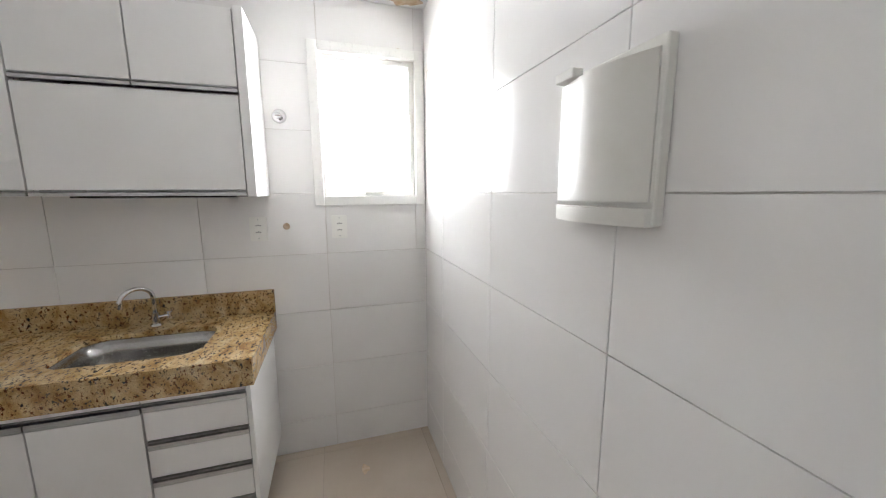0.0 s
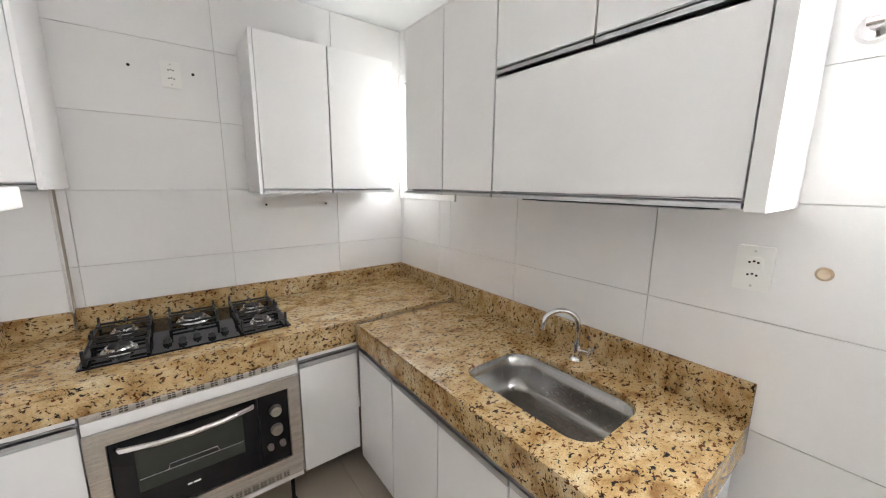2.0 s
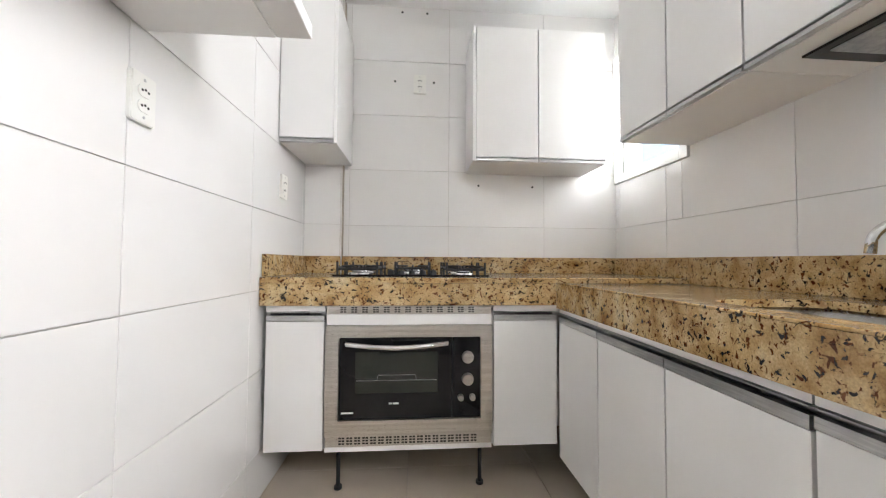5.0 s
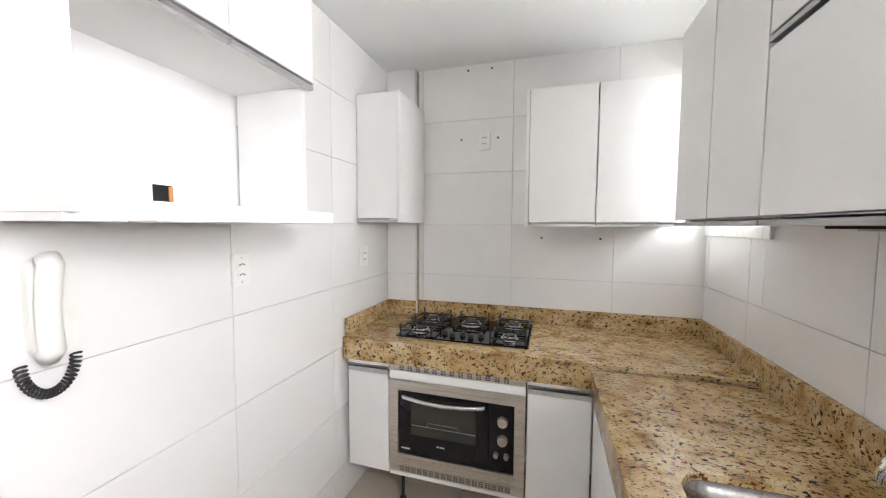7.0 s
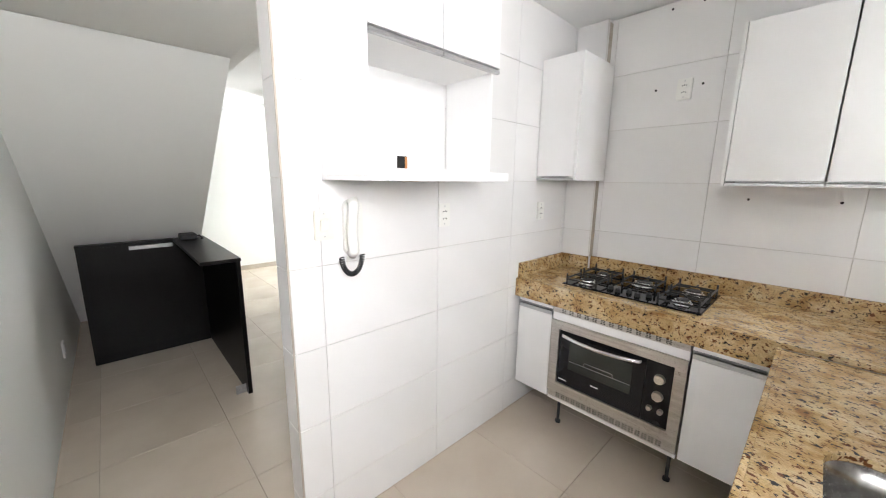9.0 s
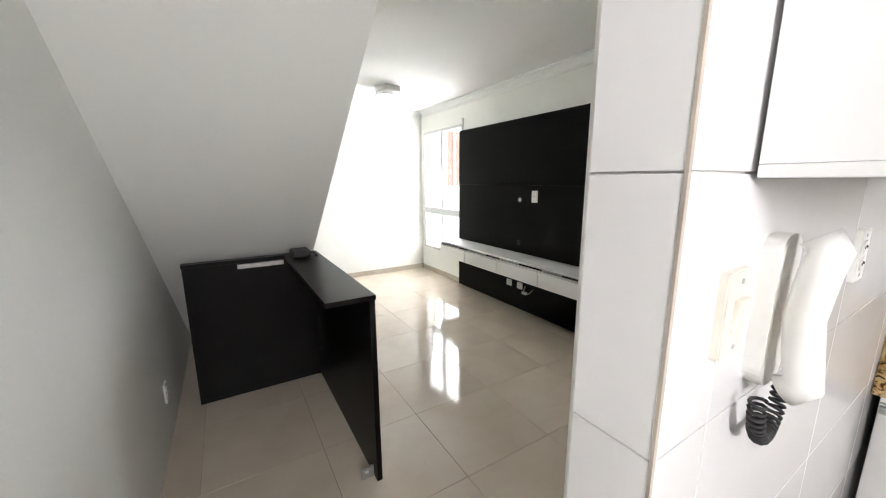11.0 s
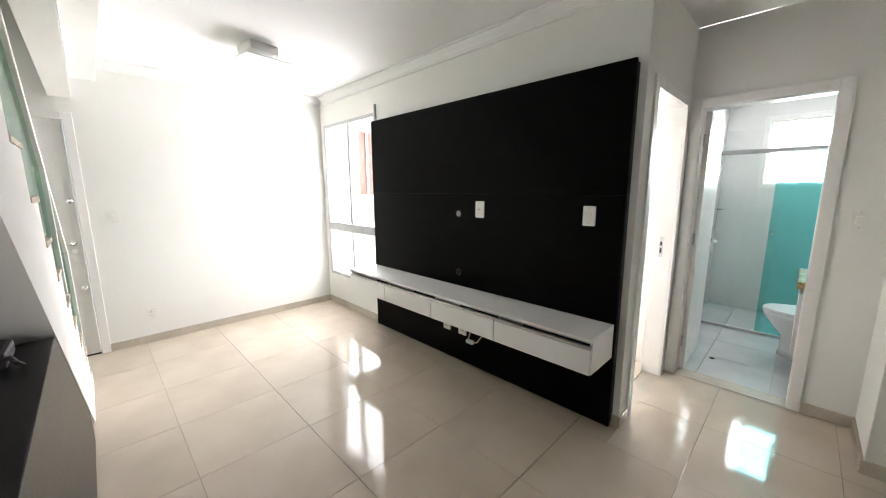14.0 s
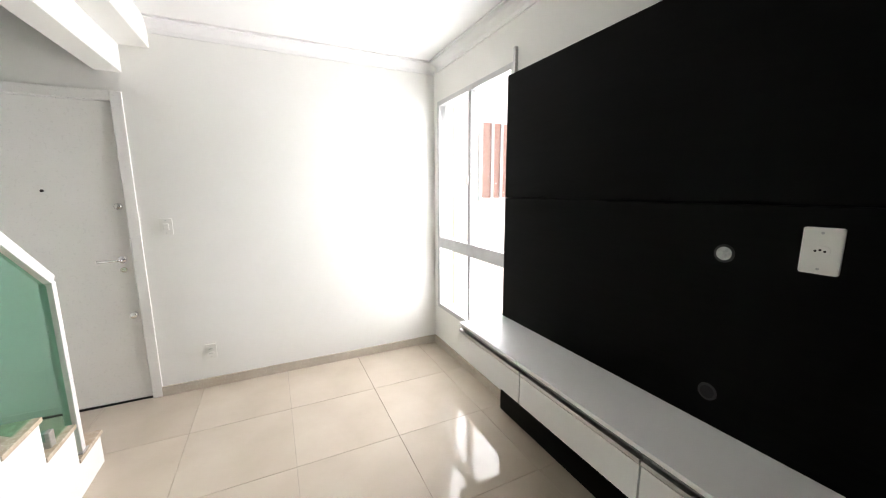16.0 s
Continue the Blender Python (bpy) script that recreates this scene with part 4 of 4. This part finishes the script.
part("bowl", bm, M_SINK, sink, smooth=True)
bm = rod(bmesh.new(), (1.54, -1.505, 0.7165), (1.54, -1.505, 0.7195), 0.04, 0.034, 24)
drain = part("drain", bm, M_CHROME, sink, "round steel drain")
part("strainer", rod(bmesh.new(), (1.54, -1.505, 0.7193), (1.54, -1.505, 0.7205), 0.022, seg=20), M_HOLE_SHADE, drain)
# tap
tap = root("kitchen_tap", (1.80, -1.46, 0.892), "chrome gooseneck kitchen tap with cross handle", "tap")
bm = rod(bmesh.new(), (1.80, -1.46, 0.8925), (1.80, -1.46, 0.902), 0.027, 0.024, 24)
rod(bm, (1.80, -1.46, 0.902), (1.80, -1.46, 0.955), 0.017, 0.015, 20)
part("base", bm, M_CHROME, tap)
arc = [(1.80, -1.46, 0.95), (1.80, -1.46, 1.03)] + [(1.80 - 0.05 * (1 - math.cos(a)), -1.46 + 0.045 * (1 - math.cos(a)), 1.03 + 0.06 * math.sin(a)) for a in [math.pi * k / 14 for k in range(1, 14)]] + [(1.699, -1.369, 1.012)]
part("spout", tube(bmesh.new(), arc, 0.0105, 14), M_CHROME, tap, "curved chrome spout", True)
bm = rod(bmesh.new(), (1.80, -1.46, 0.93), (1.80, -1.515, 0.937), 0.009)
for a in range(4):
    d = Vector((math.cos(a * 1.571 + 0.5), 0, math.sin(a * 1.571 + 0.5))) * 0.022
    rod(bm, (1.80, -1.517, 0.937), Vector((1.80, -1.517, 0.937)) + d, 0.005, 0.0065, 10)
part("cross_handle", bm, M_CHROME, tap)

# hob
hob = root("gas_hob", (0.62, -0.30, 0.917), "black glass five-burner gas hob with iron grates", "hob")
HX0, HX1, HY0, HY1, HZ = 0.27, 0.972, -0.525, -0.085, 0.9175
bx("glass_top", M_BGLASS, hob, (HX0, HY0, HZ), (HX1, HY1, HZ + 0.008), 0.003)


def burner(cx, cy, r):
    z = HZ + 0.008
    bm = rod(bmesh.new(), (cx, cy, z), (cx, cy, z + 0.006), r * 1.6, r * 1.5, 28)
    rod(bm, (cx, cy, z + 0.012), (cx, cy, z + 0.019), r * 1.22, r * 1.16, 28)
    b = part("burner", bm, M_BURNER, hob, "bright aluminium burner ring")
    part("burner_neck", rod(bmesh.new(), (cx, cy, z + 0.006), (cx, cy, z + 0.012), r * 1.05, seg=24), M_IRON, b)
    part("burner_cap", rod(bmesh.new(), (cx, cy, z + 0.019), (cx, cy, z + 0.025), r * 0.98, r * 0.88, 28), M_IRON, b, "black enamel cap")


def grate(cx, cy, half):
    z = HZ + 0.008
    bm = bmesh.new()
    for sx in (-1, 1):
        tube(bm, [(cx + sx * half, cy - half, z), (cx + sx * half, cy - half, z + 0.03), (cx + sx * half, cy + half, z + 0.03), (cx + sx * half, cy + half, z)], 0.0055, 6)
        rod(bm, (cx - half, cy + sx * half, z + 0.022), (cx + half, cy + sx * half, z + 0.022), 0.005, seg=6)
        rod(bm, (cx + sx * half, cy, z + 0.035), (cx + sx * half * 0.3, cy, z + 0.035), 0.005, seg=6)
        rod(bm, (cx, cy + sx * half, z + 0.035), (cx, cy + sx * half * 0.3, z + 0.035), 0.005, seg=6)
        for sy in (-1, 1):
            rod(bm, (cx + sx * half, cy + sy * half, z + 0.03), (cx + sx * half, cy + sy * half, z + 0.056), 0.0055, seg=6)
    part("grate", bm, M_IRON, hob, "black iron pan grate")


for cx, cy, r in ((0.375, -0.41, 0.036), (0.375, -0.19, 0.03), (0.62, -0.2, 0.042), (0.868, -0.41, 0.03), (0.868, -0.19, 0.036)):
    burner(cx, cy, r)
    grate(cx, cy, 0.088)
for k in range(5):
    x, y = 0.52 + 0.05 * k, -0.43 - (0.03 if k % 2 else 0)
    bm = rod(bmesh.new(), (x, y, HZ + 0.008), (x, y, HZ + 0.026), 0.016, 0.013, 18)
    cuboid(bm, (x - 0.003, y - 0.015, HZ + 0.024), (x + 0.003, y + 0.015, HZ + 0.031), 0.001)
    part("knob", bm, M_IRON, hob, "black hob knob")

# ---- living room ----
tv = root("media_panel", (-2.78, 0.44, 0.03), "large black wood-grain media wall panel", "wall panel")
bx("upper_board", M_BLACK, tv, (-4.02, 0.40, 1.466), (-1.53, 0.425, 2.177), 0.002)
bx("lower_board", M_BLACK, tv, (-4.02, 0.40, 0.03), (-1.53, 0.425, 1.460), 0.002)
# black strip added in the board joint in place of the gap's shade
bx("joint_shade_strip", M_BLACK, tv, (-4.018, 0.414, 1.4602), (-1.532, 0.424, 1.4658), 0)
for x in (-4.0, -2.8, -1.60):
    bx("batten", M_DARK, tv, (x, 0.425, 0.03), (x + 0.06, 0.489, 2.17), 0)
for z in (1.301, 0.815):
    ring = part("cable_grommet", rod(bmesh.new(), (-2.80, 0.3985, z), (-2.80, 0.4002, z), 0.03, seg=24), M_IRON, tv, "black round cable grommet")
    part("opening", rod(bmesh.new(), (-2.80, 0.397, z), (-2.80, 0.3986, z), 0.022, seg=20), M_FILTER if z > 1 else M_HOLE_SHADE, ring)
sh = root("floating_drawers", (-2.78, 0.245, 0.49), "white floating drawer shelf with aluminium pulls", "shelf")
bx("top_board", M_LAM, sh, (-4.03, 0.085, 0.682), (-1.54, 0.399, 0.70), 0.0015)
bx("bottom_board", M_LAM, sh, (-4.03, 0.105, 0.49), (-1.54, 0.399, 0.505), 0.001)
for x in (-4.03, -1.556):
    bx("end_board", M_LAM, sh, (x, 0.105, 0.5055), (x + 0.016, 0.399, 0.6815), 0.001)
xs = [-4.03, -3.425, -2.808, -2.19, -1.54]
for a, b in zip(xs, xs[1:]):
    door_front(sh, "y", 0.085, a, b, 0.49, 0.681, rail="top", name="drawer_front", strip=0.042, band=0.42, g=0.0035)
for x in xs[1:-1]:
    bx("divider", M_LAM, sh, (x + 0.012, 0.125, 0.5055), (x + 0.026, 0.399, 0.6815), 0)
plug = root("power_adapter", (-2.62, 0.36, 0.25), "loose white plug and cable under the drawers", "cable")
bm = bmesh.new()
tube(bm, [(-2.66, 0.395, 0.33), (-2.65, 0.36, 0.28), (-2.61, 0.345, 0.262), (-2.56, 0.36, 0.275), (-2.54, 0.395, 0.32)], 0.006, 8)
part("cord", bm, M_STAIN, plug)
bx("plug_body", M_PLAST, plug, (-2.66, 0.335, 0.25), (-2.59, 0.365, 0.28), 0.006)


def ceiling_lamp(at, turn, label):
    e = new("ceiling_lamp")
    e.matrix_world = pose(*at, 0, 0, turn)
    tagged(e, label, "lamp", "ceiling lamps")
    part("base", cuboid(bmesh.new(), (-0.11, -0.11, -0.06), (0.11, 0.11, 0), 0.006), M_PLAST, e, "white metal base")
    bm = bmesh.new()
    prism(bm, rounded(-0.18, -0.18, 0.18, 0.18, 0.012, 4), 0.008, pose(0, 0, -0.125))
    part("glass_plate", bm, M_FROST, e, "square frosted glass plate")
    bm = bmesh.new()
    for sx in (-0.1, 0.1):
        rod(bm, (sx, sx, -0.129), (sx, sx, -0.06), 0.008, seg=12)
    part("fixing_studs", bm, M_CHROME, e)


ceiling_lamp((-4.02, -0.63, ZL), 8, "square frosted glass ceiling lamp, off")
ceiling_lamp((-1.0, 0.98, ZL), 8, "square frosted glass hall ceiling lamp, off")

# stairs
RISE, GO, SX, N = 0.185, 0.237, -4.62, 14
SY0, SY1 = KS + 0.006, -1.875
stair = root("staircase", (-3.0, -2.37, 0), "white plastered staircase with beige stone treads", "staircase")
outline = [(SX, 0.0)]
for k in range(N):
    outline += [(SX + GO * k, RISE * (k + 1) - 0.022), (SX + GO * (k + 1), RISE * (k + 1) - 0.022)]
ex = SX + GO * N
outline += [(ex, 2.19), (-1.135, 2.19), (-2.66, 1.0), (-3.94, 0.0)]
bm = bmesh.new()
prism(bm, outline, SY1 - SY0, pose(0, SY1, 0, 90, 0, 0))
bmesh.ops.triangulate(bm, faces=[f for f in bm.faces if len(f.verts) > 4])
bmesh.ops.recalc_face_normals(bm, faces=bm.faces)
part("body", bm, M_PAINT, stair, "white plastered stair body")
for k in range(N):
    x = SX + GO * k
    bx("tread", M_TREAD, stair, (x - 0.022, SY0 + 0.001, RISE * (k + 1) - 0.0218), (x + GO - 0.001, SY1 + 0.005, RISE * (k + 1)), 0.003, "beige stone tread")
rail = root("stair_railing", (-4.5, -1.905, 0.185), "white railing with green glass panels", "railing")
SL = RISE / GO
RY = -1.905


def nose(x):
    return RISE + SL * (x - SX)


def bar(a, b, w, h, mat, name, label=""):
    """A square-edged bar between two points in the railing's plane."""
    a, b = Vector(a), Vector(b)
    d = b - a
    ang = math.atan2(d.z, d.x)
    bm = cuboid(bmesh.new(), (0, -w / 2, -h / 2), (d.length, w / 2, h / 2), 0.003)
    bm.transform(Matrix.Translation(a) @ Matrix.Rotation(-ang, 4, "Y"))
    return part(name, bm, mat, rail, label)


PX = -4.47
bar((PX, RY, 1.09), (-1.6, RY, 1.09 + SL * (-1.6 - PX)), 0.045, 0.05, M_LACQ, "top_rail", "white handrail")
bar((PX + 0.012, RY, 0.19), (PX + 0.012, RY, 1.085), 0.05, 0.035, M_LACQ, "end_post", "white flat end post")
MX = PX + 3 * GO
bar((MX, RY, nose(MX) - SL * 0.12 + 0.02), (MX, RY, 1.075 + SL * (MX - PX)), 0.05, 0.035, M_LACQ, "middle_post", "white flat middle post")
bm = bmesh.new()
prism(bm, [(PX + 0.032, 0.215), (PX + 0.25, 0.405), (-1.62, nose(-1.62) + 0.04), (-1.62, 1.055 + SL * (-1.62 - PX)), (PX + 0.032, 1.07)], 0.008, pose(0, RY + 0.004, 0, 90, 0, 0))
gp = part("glass_panel", bm, M_GREEN, rail, "green tempered glass panel")
gp.visible_shadow = False
for k in range(1, 12, 2):
    x = SX + GO * (k + 0.6)
    bx("clamp", M_ALU, rail, (x - 0.02, RY - 0.02, RISE * (k + 1)), (x + 0.02, RY + 0.02, RISE * (k + 1) + 0.075), 0.004, "metal glass clamp")
# bracket holding the end post on the first tread
bx("foot_plate", M_ALU, rail, (PX - 0.02, RY - 0.03, RISE), (PX + 0.045, RY + 0.03, RISE + 0.008), 0.002)

# black desk under the stairs
desk = root("built_in_desk", (-1.98, -2.2, 0.0), "dark brown L-shaped bar desk under stairs", "desk")
# the long side panel runs back under the stair and is cut along its slope
bm = bmesh.new()
prism(bm, [(-3.70, 0.004), (-1.335, 0.004), (-1.335, 0.975), (-2.70, 0.975), (-3.70, 0.184)], 0.027, pose(0, -1.878, 0, 90, 0, 0))
part("side_panel", bm, M_DARK, desk)
bx("back_panel", M_DARK, desk, (-2.605, KS + 0.14, 0.004), (-2.576, -1.906, 0.975), 0.0015)
bx("top", M_DARK, desk, (-2.605, -2.105, 0.9755), (-1.33, -1.873, 1.0), 0.002)
bx("back_cap", M_DARK, desk, (-2.605, KS + 0.14, 0.9755), (-2.535, -2.1055, 1.0), 0.002)
# silver handle strip along the back panel, not a lamp
bx("handle_strip", M_ALU, desk, (-2.565, -2.40, 0.935), (-2.54, -2.11, 0.965), 0.002, "silver aluminium handle strip")
bm = cuboid(bmesh.new(), (-1.41, -1.955, 0.03), (-1.37, -1.936, 0.045), 0.001)
cuboid(bm, (-1.40, -1.97, 0.0), (-1.385, -1.905, 0.06), 0.001)
part("floor_bracket", bm, M_ALU, desk, "small metal floor bracket")
box = root("router_box", (-2.44, -1.99, 1.0), "small black box with cables on the desk", "router")
bm = cuboid(bmesh.new(), (-2.52, -2.07, 1.001), (-2.36, -1.95, 1.05), 0.012)
part("shell", bm, M_RUBBER, box)
bm = bmesh.new()
tube(bm, [(-2.37, -1.96, 1.03), (-2.34, -1.94, 1.04), (-2.32, -1.93, 1.03), (-2.33, -1.92, 1.014), (-2.36, -1.925, 1.008)], 0.007, 8)
part("cable_end", bm, M_RUBBER, box)

# ---- bathroom ----
wc = root("toilet", (-0.62, 2.6, 0.0), "white ceramic close-coupled toilet", "toilet")
bm = bmesh.new()
rings = []
for z, cx, rx, ry in ((0.0, -0.66, 0.2, 0.11), (0.06, -0.66, 0.185, 0.1), (0.18, -0.68, 0.17, 0.1), (0.28, -0.72, 0.21, 0.15), (0.36, -0.74, 0.245, 0.18), (0.395, -0.74, 0.25, 0.185)):
    rings.append([bm.verts.new((cx + rx * math.cos(a), 2.6 + ry * math.sin(a), z)) for a in [2 * math.pi * k / 28 for k in range(28)]])
for a, b in zip(rings, rings[1:]):
    for i in range(28):
        bm.faces.new((a[i], a[(i + 1) % 28], b[(i + 1) % 28], b[i]))
bm.faces.new(rings[0][::-1])
bm.faces.new(rings[-1])
part("bowl", bm, M_CERAM, wc, smooth=True)
bm = bmesh.new()
prism(bm, [(-0.74 + 0.255 * math.cos(a), 2.6 + 0.19 * math.sin(a)) for a in [2 * math.pi * k / 32 for k in range(32)]], 0.028, pose(0, 0, 0.398))
bmesh.ops.bevel(bm, geom=[e for e in bm.edges if all(v.co.z > 0.42 for v in e.verts)], offset=0.008, segments=2, affect="EDGES")
part("lid", bm, M_CERAM, wc, "closed white toilet lid")
bx("tank", M_CERAM, wc, (-0.46, 2.41, 0.36), (-0.27, 2.79, 0.76), 0.02)
bx("tank_lid", M_CERAM, wc, (-0.475, 2.4, 0.761), (-0.26, 2.8, 0.79), 0.008)
bx("tank_foot", M_CERAM, wc, (-0.5, 2.5, 0.0), (-0.27, 2.7, 0.36), 0.02)
van = root("bathroom_vanity", (-0.38, 2.0, 0.0), "white wall-hung bathroom vanity with stone top", "vanity")
bx("body", M_LAM, van, (-0.76, 1.72, 0.32), (-0.121, 2.3, 0.80), 0.002)
bx("front", M_LAM, van, (-0.78, 1.722, 0.325), (-0.761, 2.298, 0.765), 0.002)
bx("top", M_GRAN, van, (-0.80, 1.70, 0.801), (-0.121, 2.31, 0.85), 0.004, "speckled granite vanity top")
bx("basin", M_CERAM, van, (-0.70, 1.80, 0.851), (-0.22, 2.24, 0.935), 0.03, "white ceramic basin")
bx("towel_ring", M_CHROME, van, (-0.802, 2.18, 0.70), (-0.781, 2.26, 0.715), 0.003)
scr = root("shower_screen", (-0.86, 3.02, 0.0), "sliding glass shower screen with teal panel", "shower screen")
bx("top_track", M_ALU, scr, (-1.598, 3.0, 1.83), (-0.122, 3.045, 1.87), 0.002, "white aluminium track")
bx("bottom_track", M_ALU, scr, (-1.598, 3.0, 0.002), (-0.122, 3.045, 0.03), 0.002)
bx("wall_profile", M_ALU, scr, (-1.598, 3.005, 0.031), (-1.575, 3.04, 1.829), 0.002)
pane(scr, M_GLASS, (-1.574, 3.01, 0.031), (-1.0, 3.016, 1.829))
teal = bx("teal_panel", M_TEAL, scr, (-1.05, 3.028, 0.031), (-0.123, 3.034, 1.829), 0, "teal tinted glass panel")
teal.visible_shadow = False
part("pull_knob", rod(bmesh.new(), (-1.02, 3.0, 1.05), (-1.02, 3.027, 1.05), 0.014, seg=16), M_CHROME, scr)
niche = root("shower_shelf", (-1.56, 3.5, 1.1), "small corner shelf in the shower", "shelf")
bx("board", M_GLASS, niche, (-1.599, 3.4, 1.25), (-1.48, 3.65, 1.258), 0)
part("bracket", rod(bmesh.new(), (-1.599, 3.5, 1.245), (-1.50, 3.5, 1.245), 0.006), M_CHROME, niche)
part("drain_grate", rod(bmesh.new(), (-1.25, 2.05, 0.0), (-1.25, 2.05, 0.003), 0.02, seg=18), M_HOLE_SHADE, None)
tagged(bpy.data.objects["drain_grate"], "small dark floor drain in bathroom", "drain")
tagged(bx("threshold_strip", M_BASE, None, (-1.42, BY - 0.01, -0.008), (-0.76, BY + 0.14, 0.003), 0.001), "pale stone threshold at the bathroom door", "threshold", kind="structure")

# ---- outside ----
for nm, lo, hi in (("backdrop_east", (7.0, -9, -3), (7.1, 5, 7)), ("backdrop_north", (-3.8, 8.0, -3), (5, 8.1, 7)), ("backdrop_west", (-24, 9.0, -3), (-4.2, 9.1, 9))):
    tagged(bx(nm, M_SKYCARD, None, lo, hi, 0), "bright hazy sky beyond the window", "sky", kind="structure")
nb = root("neighbour_house", (-10.0, 4.0, -3.0), "cream rendered house across the yard", "house")
bx("wall", M_FACADE, nb, (-12.0, 1.2, -3.0), (-8.5, 6.5, 5.5), 0.01)
bx("roof", M_STAIN, nb, (-12.2, 1.0, 5.5), (-8.2, 6.7, 5.65), 0.02)
wnd = bx("window", M_SHUTTER, nb, (-8.505, 2.97, 1.36), (-8.48, 3.9, 2.85), 0.002, "shuttered window with pale bars")
frame_parts(wnd, M_LACQ, "x", -8.485, -8.44, 2.91, 1.30, 3.96, 2.91, 0.06, "frame")
for y in (3.2, 3.42, 3.65):
    bx("bar", M_LACQ, wnd, (-8.478, y, 1.36), (-8.44, y + 0.04, 2.85), 0.002)
yh = root("neighbour_house", (6.0, 5.3, -3.0), "yellow rendered house seen past the small window", "house")
bx("wall", M_YELLOW, yh, (5.2, 3.6, -3.0), (6.8, 7.0, 2.6), 0.01)
bx("roof", M_STAIN, yh, (5.05, 3.45, 2.6), (6.95, 7.15, 2.72), 0.01)
pipe = root("drain_pipe", (-8.42, 2.3, -3.0), "tan drain pipe on the house across", "pipe")
part("pipe", rod(bmesh.new(), (-8.44, 2.3, -3.0), (-8.44, 2.3, 5.5), 0.045, seg=12), M_STAIN, pipe)

# ---- tile pieces of walls and floors ----
VZ = [0.0] + [0.2 + 0.3315 * k for k in range(7)] + [ZK]
WN = [0.207, 0.242, 0.828, 1.415, KX]
tiles(wall_k_north, M_TILE, "y", 0.0, -0.006, [0.0] + WN, VZ)
EY = [KS] + [-2.272 + 0.606 * k for k in range(4)] + [0.0]
tiles(wall_k_east, M_TILE, "x", KX, -0.006, EY, VZ, (WIN_SE, WIN_NE))
WY = [WE, -1.905, -1.30, -0.695, -0.09, 0.0]
tiles(wall_k_west, M_TILE, "x", -0.006, 0.006, WY, VZ)
tiles(wall_k_west, M_TILE, "y", WE, -0.006, [-0.114, -0.002], VZ)
SXJ = [-0.1, 0.355, 0.938, 1.52, KX]
tiles(wall_south, M_TILE, "y", KS, 0.006, SXJ, VZ)
tiles(casing, M_TILE, "y", -0.05, -0.005, [0.0, 0.2], [1.0] + [z for z in VZ if z > 1.1])
tiles(casing, M_TILE, "x", 0.205, 0.004, [-0.05, 0.0], [1.0] + [z for z in VZ if z > 1.1])
KFX = [-0.06, 0.002, 0.608, 1.214, 1.82, KX]
KFY = [KS, -2.8, -2.195, -1.59, -0.985, -0.38, 0.0]
tiles(kitchen_floor, M_FLOOR, "z", -0.009, 0.009, KFX, KFY, gap=0.002, name="floor_tile")
LFX = [LW] + [round(-2.31 + 0.595 * k, 3) for k in range(-4, 4)] + [-0.06]
LFY = [KS] + [round(-0.895 + 0.595 * k, 3) for k in range(-3, 5)] + [BY + 0.0]
LFY = sorted(set(v for v in LFY if v <= BY))
tiles(living_floor, M_FLOOR, "z", -0.009, 0.009, LFX, LFY, ((LW, TVY, RX, BY),), gap=0.002, name="floor_tile")
BFX = [-1.6, -1.3, -0.85, -0.4, -0.12]
tiles(bath_floor, M_BATHFLOOR, "z", -0.009, 0.008, BFX, [1.66, 2.1, 2.55, 3.0, 3.45, 3.95], gap=0.002, name="floor_tile")
tiles(wall_bath_back, M_TILE, "y", 3.95, -0.005, [-1.6, -1.18, -0.59, -0.12], [0.0] + [0.31 * k for k in range(1, 8)] + [2.45], ((-1.25, 1.485, -0.64, 2.295),))
